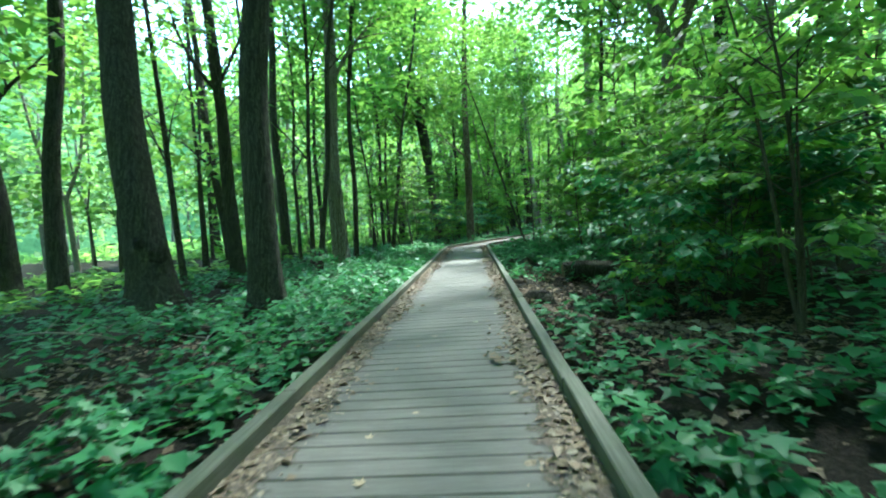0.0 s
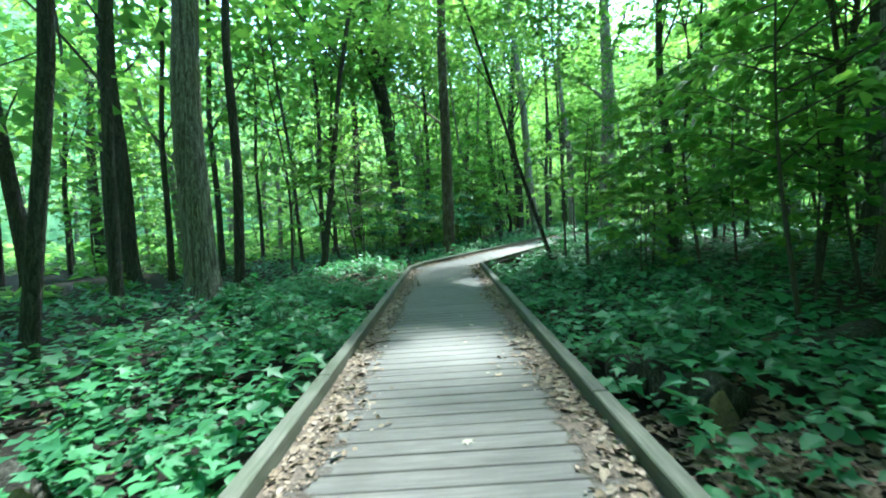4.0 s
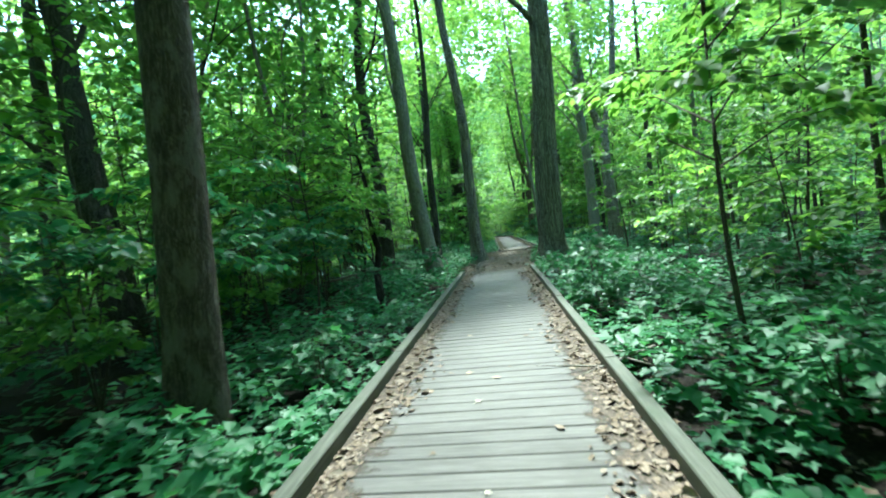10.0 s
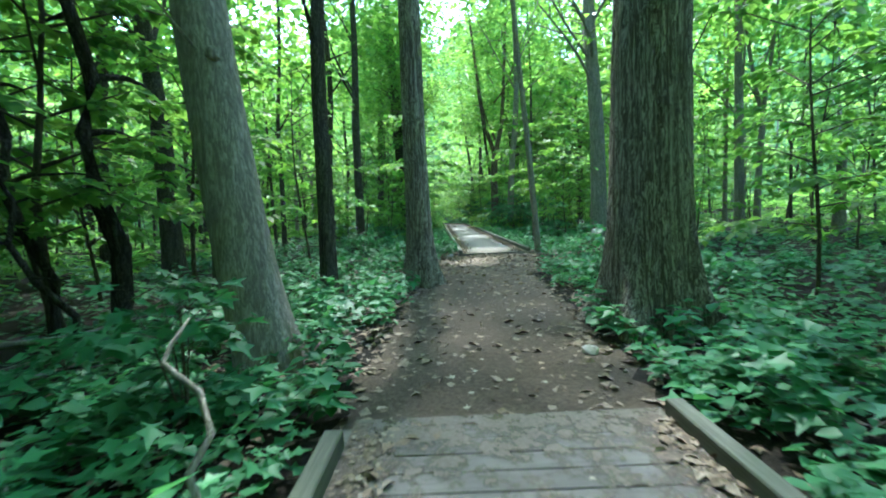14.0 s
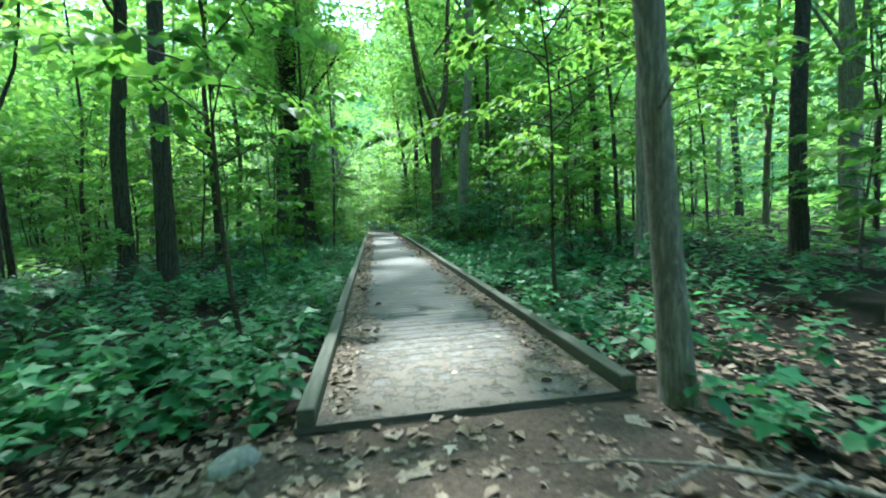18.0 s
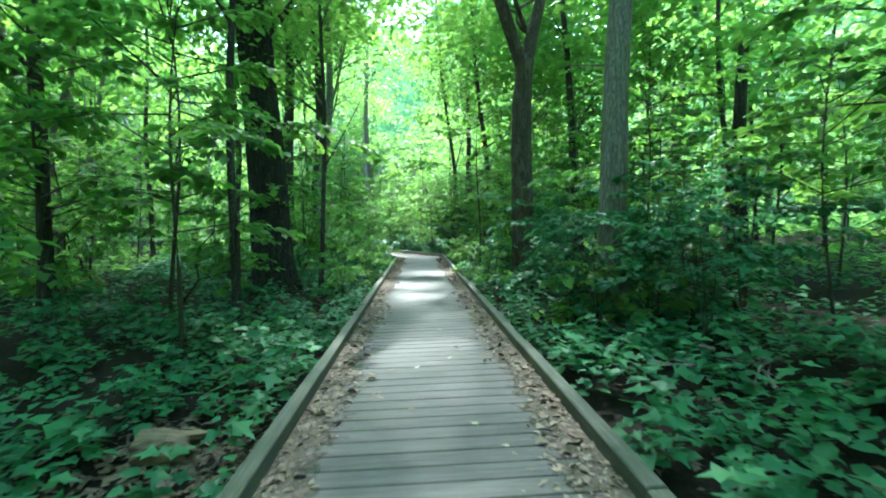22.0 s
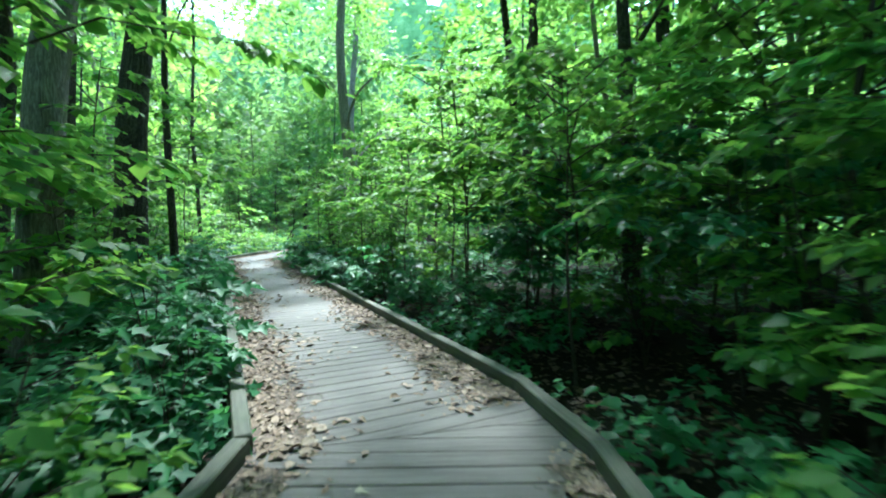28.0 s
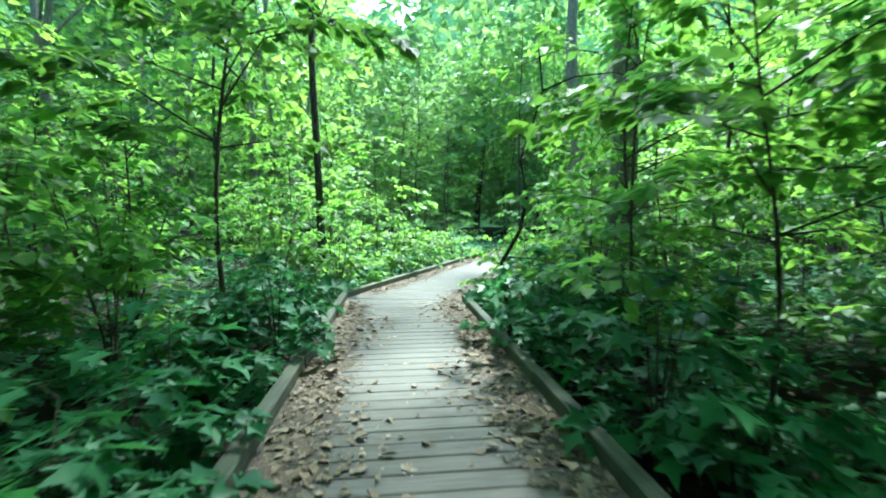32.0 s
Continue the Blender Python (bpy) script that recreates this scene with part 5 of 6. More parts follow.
herbs("ground_cover", 34, 11000, 2.3, 4.2, 0.135, 0.33, False, "dense low green herbs a little way off")
herbs("ground_cover", 31, 6000, 1.03, 2.4, 0.115, 0.29, True, "dense low green herbs with broad toothed leaves")
herbs("ground_cover", 36, 7000, 1.05, 2.8, 0.145, 0.36, True, "bright green seedlings with lobed maple-like leaves", False, True)
herbs("ground_cover", 32, 12000, 4.0, 10.0, 0.17, 0.32, False, "carpet of green woodland herbs", True)
herbs("ground_cover", 33, 8000, 9.5, 30.0, 0.36, 0.45, False, "distant woodland undergrowth in a sunlit-bright green", True, mat=M_LIT_FAR)
herbs("ground_cover", 35, 9000, 24.0, 70.0, 0.8, 1.5, False, "far undergrowth in the woods, in a paler hazed green", True, mat=M_LIT_FAR)


# ---- Leaf litter ----
def litter(name, seed, x, y, z, size, label, lift=0.006, fine=True, lobed=False, mat=M_LITTER):
    rng = np.random.RandomState(seed)
    n = len(x)
    a = rng.uniform(0, 2 * np.pi, n)
    place = np.stack([x, y, z + lift + rng.uniform(0, 0.012, n)], -1)
    axis = np.stack([np.cos(a), np.sin(a), rng.normal(0, 0.12, n)], -1)
    normal = rng.normal(0, 0.25, (n, 3)) + (0, 0, 1)
    ln = size * rng.uniform(0.4, 1.0, n) ** 1.5 * 1.6
    v, t = leaves_arrays(place, axis, normal, ln, ln * rng.uniform(0.45, 0.75, n), fold=rng.uniform(-0.5, 0.9, n)[:, None], fine=fine, lobed=lobed)
    tagged(new(name, mesh_np(name, v, t, mat)), label, "leaf litter", kind="stuff")


def deck_litter(start, deg, length, seed, heavy, spread=0.13):
    rng = np.random.RandomState(seed)
    d, r = heading(deg), heading(deg - 90)
    n = int(length * heavy)
    s = rng.uniform(0.1, length - 0.1, n)
    side = np.where(rng.rand(n) < 0.5, -1, 1)
    off = HALF - 0.115 - np.abs(rng.normal(0, spread, n)) * (0.6 + 0.7 * np.sin(1.1 * s + side) ** 2)
    x = start[0] + d[0] * s + r[0] * side * off
    y = start[1] + d[1] * s + r[1] * side * off
    litter("leaf_litter", seed, x[::3], y[::3], np.zeros(len(x[::3])), 0.058, "brown dry leaves drifted along the boardwalk kerbs")
    litter("leaf_crumbs", seed + 7, x[::2], y[::2], np.zeros(len(x[::2])), 0.036, "crumbled brown leaf debris along the boardwalk kerbs", 0.003, False)


for i, (st, dg, ln, hv, wd) in enumerate(((START_A, DIR_A, 25.3, 640, 0.13), (BEND_AB, DIR_B, 13.7, 620, 0.13), (START_C, DIR_C, 25.3, 640, 0.14), (BEND_CD, DIR_D, 15.4, 1050, 0.26), (BEND_DE, DIR_E, 12.0, 300, 0.2))):
    deck_litter(st, dg, ln, 50 + i, hv, wd)


def ground_litter(seed, count, near, far):
    rng = np.random.RandomState(seed)
    x, y = rng.uniform(-8, 34, count), rng.uniform(-4, 88, count)
    x, y = np.concatenate([x, *(rng.normal(a, 0.85 * u, int(650 + 250 * u * v)) for a, b, u, v, k in BARE)]), np.concatenate([y, *(rng.normal(b, 0.85 * v, int(650 + 250 * u * v)) for a, b, u, v, k in BARE)])
    count = len(x)
    d = dist_to(LINE, x, y)
    t = dist_to(TRAIL[1:-1], x, y)
    keep = ((d > near) & (d < far)) | ((t < 2.2) & (rng.rand(count) < 0.2))
    inside = d < 1.0
    keep &= ~(inside & (t > 0.9))
    x, y = x[keep], y[keep]
    litter("leaf_litter", seed, x, y, ground_z(x, y), 0.09, "brown fallen leaves on the forest floor, darkened for shade", 0.015, lobed=True, mat=M_SHADE_LITTER)


ground_litter(71, 60000, 1.0, 4.5)


def trail_litter(seed, count):
    """Dry leaves strewn over the earth trail and its margins."""
    rng = np.random.RandomState(seed)
    leg = rng.randint(1, len(TRAIL) - 2, count)
    u = rng.rand(count)[:, None]
    p = np.array(TRAIL)[leg] * (1 - u) + np.array(TRAIL)[leg + 1] * u
    off = rng.normal(0, 1.15, (count, 2))
    x, y = p[:, 0] + off[:, 0], p[:, 1] + off[:, 1]
    d = dist_to(TRAIL[1:-1], x, y)
    keep = rng.rand(count) < np.clip(0.06 + 0.12 * (d / 0.9) ** 2 + (y > 37.8) * (0.07 + 0.3 * np.clip(d / 0.9, 0, 1) ** 2), 0, 1)
    on_b = (x - END_B[0]) * heading(DIR_B)[0] + (y - END_B[1]) * heading(DIR_B)[1] < 0
    on_c = (x - START_C[0]) * heading(DIR_C)[0] + (y - START_C[1]) * heading(DIR_C)[1] > 0
    keep &= ~((on_b | on_c) & (d < 1.3))
    x, y = x[keep], y[keep]
    litter("leaf_litter", seed, x, y, ground_z(x, y), 0.085, "fallen brown leaves strewn over the earth trail", 0.014, lobed=True)
    litter("leaf_crumbs", seed + 1, x[::2] + 0.07, y[::2] + 0.05, ground_z(x[::2] + 0.07, y[::2] + 0.05), 0.04, "crumbled leaf debris on the earth trail", 0.013, False)


trail_litter(91, 17000)


# ---- Fallen wood, stones and loose leaves ----
def log(x, y, length, radius, turn, tilt=0.0, label="mossy fallen log lying in the undergrowth", sink=0.3, name="fallen_log"):
    """A fallen trunk with uneven girth and a pale sawn or broken end."""
    rng = random.Random(int(x * 77 + y * 13))
    ob = new(name)
    ob.matrix_world = pose(x, y, gz(x, y) + radius * (1 - sink), tilt, 0, turn)
    tagged(ob, label, "log")
    verts, faces = [], []
    n = max(6, int(length / 0.35))
    pts = [Vector((0.06 * math.sin(i * 0.9), length * (i / n - 0.5), 0.03 * math.sin(i * 1.7))) for i in range(n + 1)]
    tube(verts, faces, pts, [radius * (1 - 0.25 * i / n) * rng.uniform(0.93, 1.06) for i in range(n + 1)], 12, 0.06, rng)
    faces.append(tuple(reversed(range(12))))
    child("bole", mesh_from("bole", verts, faces, M_BARK, True), ob)
    cv, cf = [], []
    tube(cv, cf, [pts[0] + Vector((0, 0.02, 0)), pts[0] - Vector((0, 0.012, 0))], [radius * 0.86, radius * 0.84], 12, 0.05, rng)
    child("cut_end", mesh_from("cut_end", cv, cf, M_CUT), ob, "pale brown broken end grain")
    return ob


M_CUT = timber_material("end_grain", (0.10, 0.066, 0.042), (0.25, 0.18, 0.115), (0.12, 0.09, 0.06), 1)

log(1.55, 11.95, 0.9, 0.16, 20, sink=0.05, label="short sawn log beside the boardwalk with pale end")
log(3.25, 9.95, 2.0, 0.19, -86, sink=-0.05, label="mossy brown fallen log over a dark hollow")
log(1.75, 14.6, 0.8, 0.12, -70)
log(3.6, 12.9, 1.4, 0.15, -80, label="reddish brown rotten log half hidden by herbs")
log(-6.6, 12.2, 4.5, 0.16, 68, label="long dark fallen log among woodland herbs")
log(-3.3, 11.6, 2.4, 0.14, 62)
log(-9.8, 6.2, 3.6, 0.15, 80)
log(22.6, 45.0, 2.6, 0.14, 60)
log(18.2, 39.2, 3.0, 0.09, 75)
log(26.4, 66.8, 2.4, 0.13, 40)
log(13.2, 44.0, 1.3, 0.05, -60, label="short weathered pole lying beside the boardwalk")


def hollow_log(x, y, length, radius, turn, label):
    """A rotten length of trunk, open at its end, with a ragged shell."""
    rng = random.Random(9)
    ob = new("hollow_log")
    ob.matrix_world = pose(x, y, gz(x, y) + radius * 0.75, 4, 0, turn)
    tagged(ob, label, "log")
    n, sides = 6, 16
    jag = [rng.uniform(-0.05, 0.22) for _ in range(sides)]
    verts, faces = [], []
    for shell in (1.0, 0.72):
        for i in range(n + 1):
            for j in range(sides):
                a = 2 * math.pi * j / sides
                r = radius * shell * rng.uniform(0.88, 1.1)
                verts.append((r * math.cos(a), length * (i / n - 0.5) + (jag[j] if i == 0 else 0), r * math.sin(a) * 0.9))
    for s in (0, 1):
        o = s * (n + 1) * sides
        for i in range(n):
            for j in range(sides):
                k = (j + 1) % sides
                q = (o + i * sides + j, o + i * sides + k, o + (i + 1) * sides + k, o + (i + 1) * sides + j)
                faces.append(q if s == 0 else q[::-1])
    o = (n + 1) * sides
    for j in range(sides):
        k = (j + 1) % sides
        faces.append((j, o + j, o + k, k))
    faces.append(tuple(n * sides + j for j in range(sides)))
    child("shell", mesh_from("shell", verts, faces, M_CUT), ob, "pale tan rotten wood shell")
    # A black plug inside the shell stands in for the hollow's shade.
    pv, pf = [], []
    tube(pv, pf, [Vector((0, length * u, 0)) for u in (-0.02, 0.2)], [radius * 0.7, radius * 0.6], 10, 0.06, rng)
    pf.append(tuple(reversed(range(10))))
    child("rotten_core", mesh_from("rotten_core", pv, pf, M_BARK_DARK, True), ob, "black plug for the dark inside of the hollow")


hollow_log(14.95, 50.6, 0.42, 0.12, 62, "short hollow rotten log with pale tan shell")


def branch(x, y, length, radius, turn, rise=0.05, label="bare fallen branch lying on the herbs", lift=0.1, bark=M_BARK_PALE):
    """A crooked dead branch with side twigs."""
    rng = random.Random(int(x * 91 + y * 7))
    ob = new("fallen_branch")
    ob.matrix_world = pose(x, y, gz(x, y) + lift, 0, 0, turn)
    tagged(ob, label, "branch", "fallen branches")
    verts, faces = [], []
    pts = [Vector((0.10 * length * math.sin(2.2 * u + x), length * u, rise * length * math.sin(2.6 * u))) for u in (0, 0.2, 0.4, 0.6, 0.8, 1)]
    tube(verts, faces, pts, [radius * (1 - 0.8 * i / 5) for i in range(6)], 6)
    for i in (1, 2, 3):
        a = rng.choice((-1, 1)) * rng.uniform(0.5, 1.0)
        ln = length * rng.uniform(0.2, 0.4)
        k = tube(verts, faces, [pts[i] + Vector((math.sin(a) * ln * u, math.cos(a) * ln * u, 0.15 * ln * u)) for u in (0, 0.5, 1)], [radius * 0.5, radius * 0.35, radius * 0.1], 4)
        faces.append((6 * i, k, k + 1))
    child("wood", mesh_from("wood", verts, faces, bark, True), ob)


for bx, by, bl, br, bt in ((-1.5, 20.7, 1.5, 0.02, 112), (-1.6, 20.0, 1.3, 0.016, 75), (-2.9, 20.3, 1.1, 0.014, -70), (-1.3, 20.9, 1.0, 0.012, 140), (-2.2, 19.7, 0.9, 0.012, 100), (10.3, 40.6, 1.4, 0.02, 72), (9.8, 40.7, 1.2, 0.014, 105), (10.5, 41.1, 0.9, 0.012, 60)):
    branch(bx, by, bl, br, bt, 0.03, "dark crooked fallen stick lying on leaf litter", 0.03, M_BARK_BROWN)
for bx, by, bl, br, bt in ((2.2, 34.2, 2.6, 0.03, -60), (3.2, 36.0, 2.2, 0.025, -95), (9.2, 40.6, 1.8, 0.03, 60), (-2.4, 4.6, 1.6, 0.02, 30), (-4.4, 5.4, 2.2, 0.025, 70),
                           (14.6, 41.2, 2.4, 0.025, -70), (8.0, 33.3, 0.7, 0.012, -100), (12.6, 38.6, 1.6, 0.02, 40), (-1.6, 25.4, 1.8, 0.022, 50), (4.0, 25.0, 1.5, 0.02, 110),
                           (1.9, 12.1, 0.9, 0.010, -50), (15.0, 53.4, 1.6, 0.02, 20), (24.9, 58.4, 1.4, 0.02, 30), (19.2, 49.2, 1.3, 0.02, 70), (19.6, 49.6, 1.6, 0.025, 20), (19.0, 48.8, 1.2, 0.018, -40), (19.8, 49.0, 1.1, 0.02, 100), (5.6, 36.2, 1.5, 0.025, 30), (4.6, 33.0, 1.8, 0.02, 75)):
    branch(bx, by, bl, br, bt)


def standing_stick():
    """A pale crooked twig that rises out of the herbs."""
    ob = new("fallen_branch")
    ob.location = (4.94, 32.3, gz(4.94, 32.3) - 0.22)
    tagged(ob, "pale crooked bare stick standing up out of the herbs", "branch", "fallen branches")
    verts, faces = [], []
    pts = [Vector(p) for p in ((0.0, -0.03, 0.4), (-0.03, 0.0, 0.58), (0.05, 0.06, 0.68), (0.02, 0.14, 0.82), (-0.10, 0.24, 0.93), (-0.07, 0.28, 0.99), (0.0, 0.33, 1.08))]
    tube(verts, faces, pts, [0.016, 0.016, 0.015, 0.014, 0.012, 0.010, 0.005], 7)
    child("wood", mesh_from("wood", verts, faces, M_BARK_PALE, True), ob)


standing_stick()
branch(2.4, 35.9, 2.9, 0.04, -121, 0.06, "dark bare branch lying across the undergrowth", 0.3)


def dead_sapling(x, y, height, radius, lx, ly):
    """A bare crooked dead stem with a few broken side branches."""
    rng = random.Random(int(x * 53 + y * 19))
    ob = new("dead_sapling")
    ob.location = (x, y, gz(x, y))
    tagged(ob, "dark bare crooked dead sapling with broken twigs", "dead tree", "dead saplings")
    verts, faces = [], []
    n = 9
    pts = [Vector((lx * height * i / n + 0.09 * math.sin(1.9 * i + x), ly * height * i / n + 0.09 * math.cos(1.5 * i + y), height * i / n - 0.1)) for i in range(n + 1)]
    tube(verts, faces, pts, [radius * (1 - 0.75 * i / n) for i in range(n + 1)], 8, 0.12, rng)
    child("stem", mesh_from("stem", verts, faces, M_BARK_DARK, True), ob)
    for i in (3, 4, 5, 6, 7, 8):
        a, ln = rng.uniform(0, 6.28), rng.uniform(0.4, 1.2)
        verts, faces = [], []
        tube(verts, faces, [pts[i] + Vector((math.cos(a + 0.5 * u) * ln * u, math.sin(a + 0.5 * u) * ln * u, ln * (0.35 * u - 0.3 * u * u))) for u in (0, 0.35, 0.7, 1)], [radius * 0.4, radius * 0.3, radius * 0.2, radius * 0.06], 5)
        child("side_branch", mesh_from("side_branch", verts, faces, M_BARK_DARK, True), ob)


for dx, dy, dh, dr, dlx, dly in ((4.15, 36.6, 5.6, 0.12, -0.06, -0.02), (3.7, 36.2, 4.4, 0.06, -0.16, 0.06), (4.0, 35.7, 3.2, 0.04, -0.3, 0.0), (-3.4, 24.2, 4.6, 0.035, -0.45, 0.2), (1.0, 35.6, 4.5, 0.045, 0.05, 0.1), (14.9, 55.6, 2.4, 0.022, 0.35, 0.2), (24.6, 76.6, 3.2, 0.03, 0.12, -0.1)):
    dead_sapling(dx, dy, dh, dr, dlx, dly)


def stump(x, y, r, h):
    ob = new("stump")
    ob.location = (x, y, gz(x, y))
    tagged(ob, "dark rotten stump or dark hole stand-in among herbs", "stump")
    verts, faces = [], []
    rng = random.Random(5)
    tube(verts, faces, [Vector((0.02 * math.sin(4 * z), 0, z)) for z in (-0.2, 0, 0.15, 0.5 * h, h)], [r * 1.5, r * 1.35, r, r * 0.9, r * 0.75], 10, 0.1, rng)
    child("bole", mesh_from("bole", verts, faces, M_BARK_DARK, True), ob)


stump(2.64, 29.95, 0.085, 0.85)
# This low black stump stands in for a dark hole by the planks.
stump(1.42, 7.85, 0.2, 0.14)
stump(-1.35, 29.6, 0.06, 0.6)


def stone(x, y, sx, sy, sz, turn):
    bm = bmesh.new()
    bmesh.ops.create_icosphere(bm, subdivisions=2, radius=1.0)
    for v in bm.verts:
        v.co *= 1 + 0.22 * noise.noise(v.co * 1.6 + Vector((x, y, 0)))
        v.co = Vector((v.co.x * sx, v.co.y * sy, v.co.z * sz))
    me = bpy.data.meshes.new("stone")
    bm.to_mesh(me)
    bm.free()
    me.materials.append(M_STONE)
    ob = new("stone", me)
    ob.matrix_world = pose(x, y, gz(x, y) + sz * 0.4, 0, 0, turn)
    tagged(ob, "pale flat stone beside the earth trail", "stone")


stone(10.64, 40.85, 0.13, 0.08, 0.07, 20)
stone(7.75, 33.15, 0.09, 0.07, 0.05, 50)


# Lobed leaves that lie loose on the planks
def lobed_leaf(seed):
    rng = random.Random(seed)
    pts = [(0, 0)]
    for ang, rad in ((-75, 0.45), (-50, 0.30), (-38, 0.75), (-20, 0.42), (0, 1.0), (20, 0.42), (38, 0.75), (50, 0.30), (75, 0.45)):
        a, r = radians(ang + rng.uniform(-5, 5)), rad * rng.uniform(0.9, 1.1)
        pts.append((r * math.sin(a), r * math.cos(a)))
    verts = [(x, y, 0.10 + 0.22 * x * x * rng.uniform(0.3, 1.6) + 0.12 * y * y * rng.uniform(-0.3, 1.0)) for x, y in pts]
    verts += [(0.02, -0.45, 0.03), (-0.02, -0.45, 0.03)]
    faces = [(0, i, i + 1) for i in range(1, 9)] + [(0, 10, 11)]
    return mesh_from("fallen_leaf", verts, faces, M_LOOSE[seed % 3])


M_LOOSE = [litter_material("tan_leaf", (0.0, (0.24, 0.18, 0.13)), (1.0, (0.36, 0.28, 0.21))), litter_material("brown_leaf", (0.0, (0.055, 0.038, 0.03)), (1.0, (0.12, 0.085, 0.064))),
           litter_material("grey_leaf", (0.0, (0.30, 0.29, 0.24)), (1.0, (0.42, 0.40, 0.33)))]
LOOSE = [lobed_leaf(i) for i in range(9)]


def loose_leaf(x, y, size, turn, k, z=0.0):
    ob = new("fallen_leaf", LOOSE[k])
    ob.matrix_world = pose(x, y, z + 0.002, 0, 0, turn) @ Matrix.Diagonal((size, size, size * 0.8, 1))
    tone = ("pale tan", "dark brown", "greyish")[k % 3]
    tagged(ob, f"curled {tone} fallen leaf lying on the boardwalk planks", "leaf", "fallen leaves on the boardwalk")


def loose_leaves():
    rng = random.Random(77)
    for start, deg, length, n in ((np.array((0.0, 0.8)), DIR_A, 19.0, 70), (np.array(BEND_AB), DIR_B, 13.2, 45), (START_C, DIR_C, 25.0, 85), (np.array(BEND_CD), DIR_D, 14.5, 60)):
        d, r = heading(deg), heading(deg - 90)
        for _ in range(n):
            s, o = rng.uniform(0.3, length), max(-0.78, min(0.78, rng.gauss(0, 0.48)))
            p = start + d * s + r * o
            loose_leaf(p[0], p[1], rng.uniform(0.035, 0.085), rng.uniform(0, 360), rng.randrange(9))
    for _ in range(9):
        loose_leaf(0.07 + rng.gauss(0, 0.08), 17.8 + rng.gauss(0, 0.1), rng.uniform(0.06, 0.1), rng.uniform(0, 360), rng.choice((2, 5, 8)), rng.uniform(0, 0.02))
    for _ in range(16):
        loose_leaf(0.62 + rng.gauss(0, 0.13), 3.55 + rng.gauss(0, 0.06), rng.uniform(0.09, 0.15), rng.uniform(0, 360), rng.choice((1, 4, 7)), rng.uniform(0, 0.05))


loose_leaves()


def trail_leaves():
    rng = random.Random(78)
    for _ in range(70):
        i = rng.randrange(1, len(TRAIL) - 2)
        p = TRAIL[i] + (TRAIL[i + 1] - TRAIL[i]) * rng.random() + np.array((rng.gauss(0, 0.45), rng.gauss(0, 0.3)))
        loose = new("fallen_leaf", LOOSE[rng.randrange(9)])
        s = rng.uniform(0.05, 0.1)
        loose.matrix_world = pose(p[0], p[1], gz(*p) + 0.014, 0, 0, rng.uniform(0, 360)) @ Matrix.Diagonal((s, s, s * 0.7, 1))
        tagged(loose, "dry curled fallen leaf lying on the earth trail", "leaf", "fallen leaves on the trail")


trail_leaves()


# ---- Gaps in the leaves through which the sun reaches the walk ----
GAPS = ((-0.1, 12.8, 0.55), (0.55, 17.2, 0.3), (-2.9, 22.4, 1.3), (-2.4, 21.0, 0.8), (-3.4, 21.3, 0.7), (15.6, 47.6, 0.6), (17.05, 51.0, 0.25), (5.0, 31.9, 0.4), (12.2, 41.4, 0.5), (20.9, 57.4, 0.6), (19.0, 55.6, 0.5), (18.5, 54.2, 0.35), (23.8, 67.4, 0.55),
        (24.0, 69.2, 0.35), (23.7, 75.6, 0.5), (24.6, 86.5, 2.2), (26.6, 82.6, 1.2), (10.6, 39.6, 0.5))


# Openings in the high canopy over the walk: place and reach
OPENINGS = ((-9.0, 17.0, 3.5), (-14.0, 24.0, 4.0), (0.6, 22.0, 1.7), (27.5, 60.0, 1.6), (6.2, 32.2, 2.2), (7.6, 34.6, 1.6), (19.6, 56.8, 2.0))


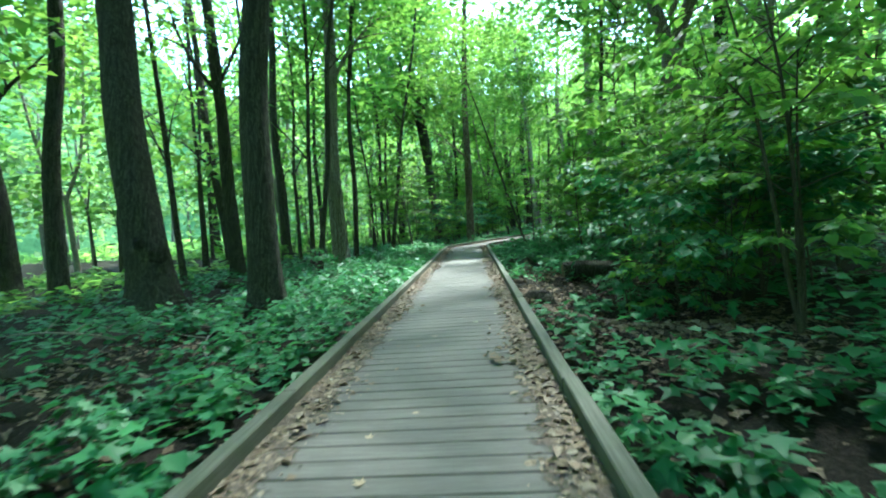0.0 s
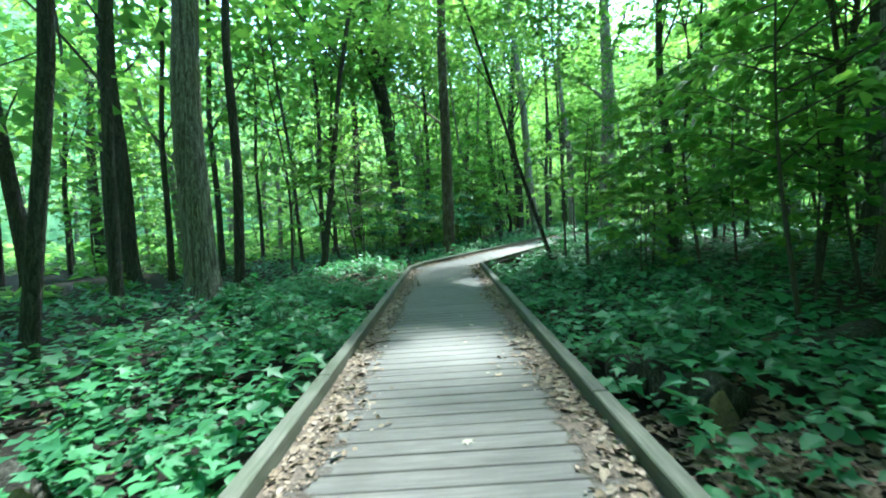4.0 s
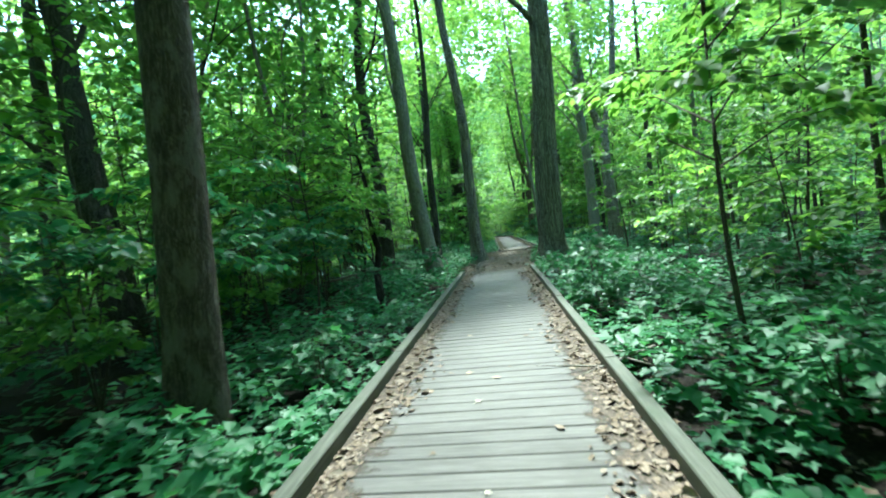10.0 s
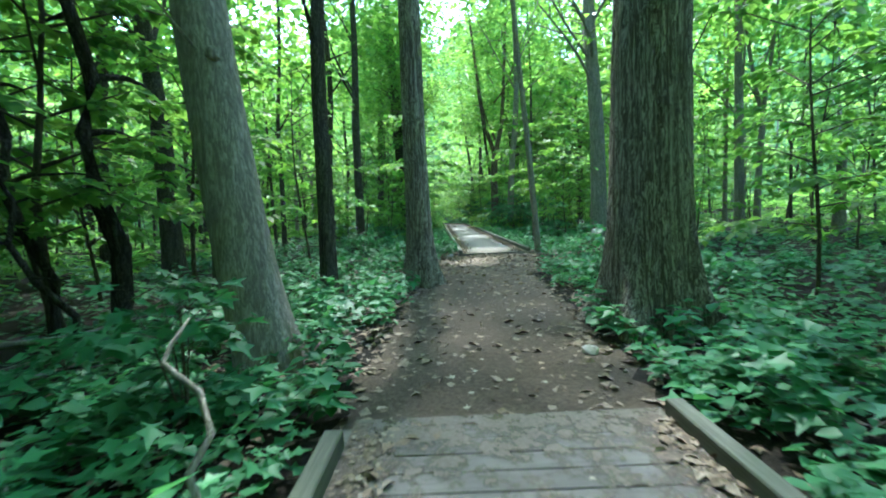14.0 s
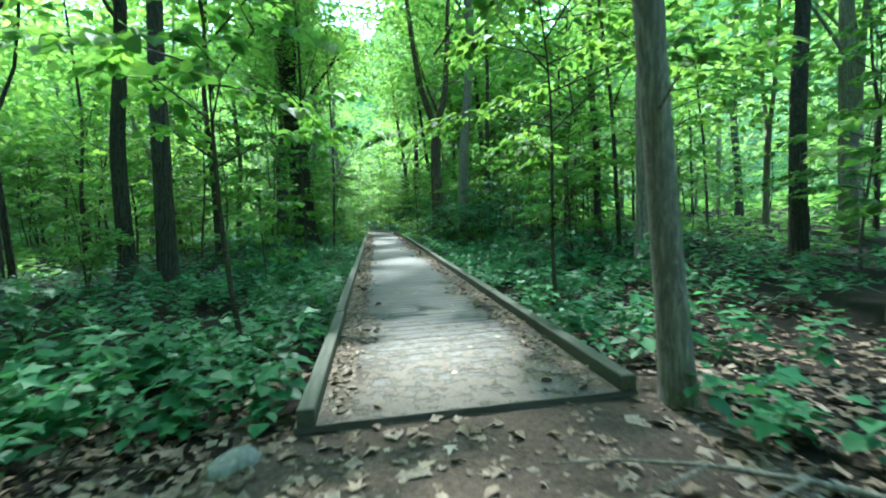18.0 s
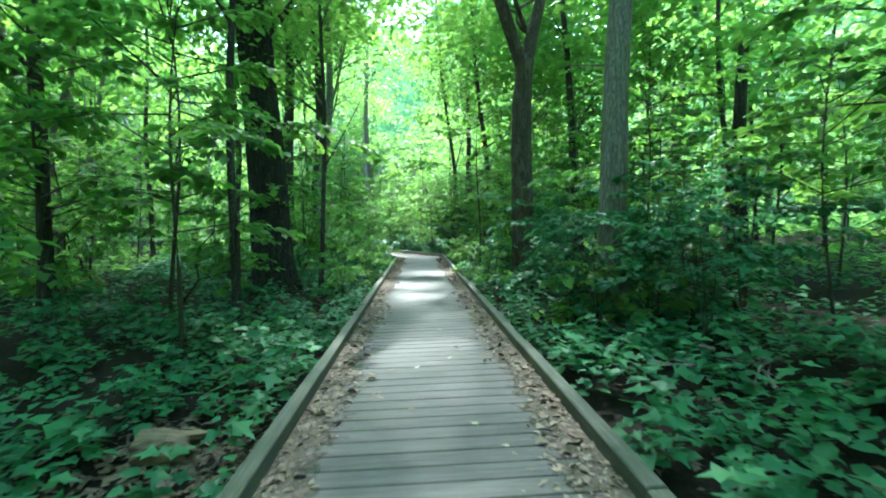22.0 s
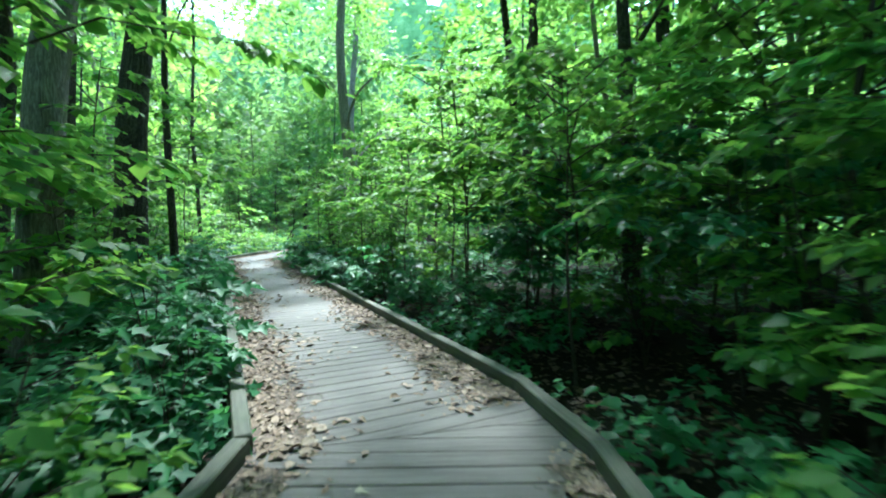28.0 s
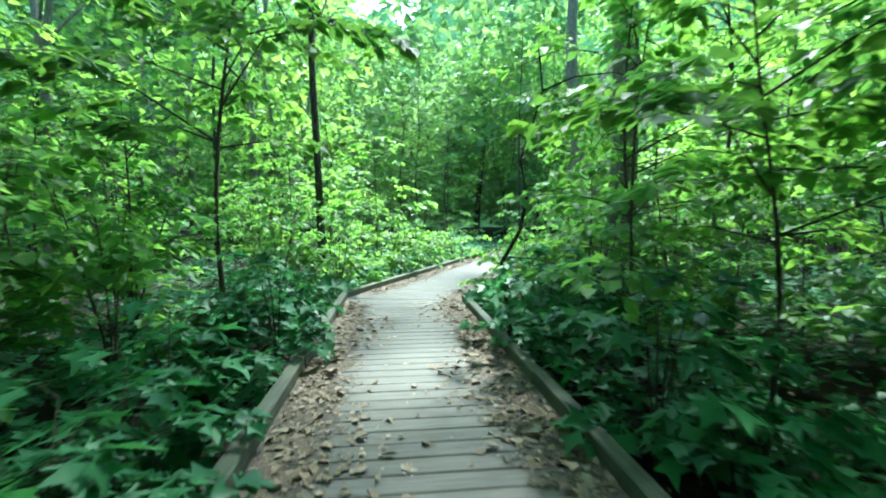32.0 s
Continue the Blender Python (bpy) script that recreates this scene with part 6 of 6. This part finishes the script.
def open_gaps():
    """Takes away the leaves that stand between the sun and each gap's spot on the ground."""
    way = sun.matrix_world.to_3x3() @ Vector((0, 0, 1))
    slope = np.array((way.x / way.z, way.y / way.z))
    spots = np.array([g[:2] for g in GAPS])
    reach = np.array([g[2] for g in GAPS])
    bpy.context.view_layer.update()
    for ob in [o for o in scene.objects if o.type == "MESH" and o.name.split(".")[0] in ("crown", "leaves", "far_woods")]:
        m = np.array(ob.matrix_world)
        me = ob.data
        n = len(me.vertices)
        box = np.array([tuple(c) for c in ob.bound_box]) @ m[:3, :3].T + m[:3, 3]
        flat = box[:, :2] - box[:, 2:] * slope
        high = box[:, 2].max() > 7 and any(box[:, 0].min() - r < a < box[:, 0].max() + r and box[:, 1].min() - r < b < box[:, 1].max() + r for a, b, r in OPENINGS)
        if not high and not np.any(np.all((flat.max(0) + reach[:, None] > spots) & (flat.min(0) - reach[:, None] < spots), 1)):
            continue
        co = np.empty(n * 3, np.float32)
        me.vertices.foreach_get("co", co)
        local = co.reshape(-1, 3)
        w = local @ m[:3, :3].T + m[:3, 3]
        flat = w[:, :2] - w[:, 2:] * slope
        hit = np.zeros(n, bool)
        for (gx, gy), r in zip(spots, reach):
            dx, dy = flat[:, 0] - gx, flat[:, 1] - gy
            edge = 1 + 0.4 * np.sin(5.3 * dx + 3.1 * dy + gx) + 0.35 * np.sin(7.9 * dy - 4.3 * dx + gy)
            hit |= (w[:, 2] > 0.9) & (dx * dx + dy * dy < (r * edge) ** 2)
        for a, b, r in OPENINGS:
            dx, dy = w[:, 0] - a, w[:, 1] - b
            edge = 1 + 0.25 * np.sin(1.9 * dx + 1.1 * w[:, 2]) + 0.25 * np.sin(2.3 * dy - 0.9 * w[:, 2])
            hit |= (w[:, 2] > 7.0) & (dx * dx + dy * dy < (r * edge) ** 2)
        if not hit.any():
            continue
        tris = np.empty(len(me.polygons) * 3, np.int32)
        me.loops.foreach_get("vertex_index", tris)
        tris = tris.reshape(-1, 3)
        kept = tris[~hit[tris].any(1)]
        used, index = np.unique(kept, return_inverse=True)
        ob.data = mesh_np(me.name.split(".")[0], local[used], index.reshape(-1, 3), me.materials[0])


open_gaps()
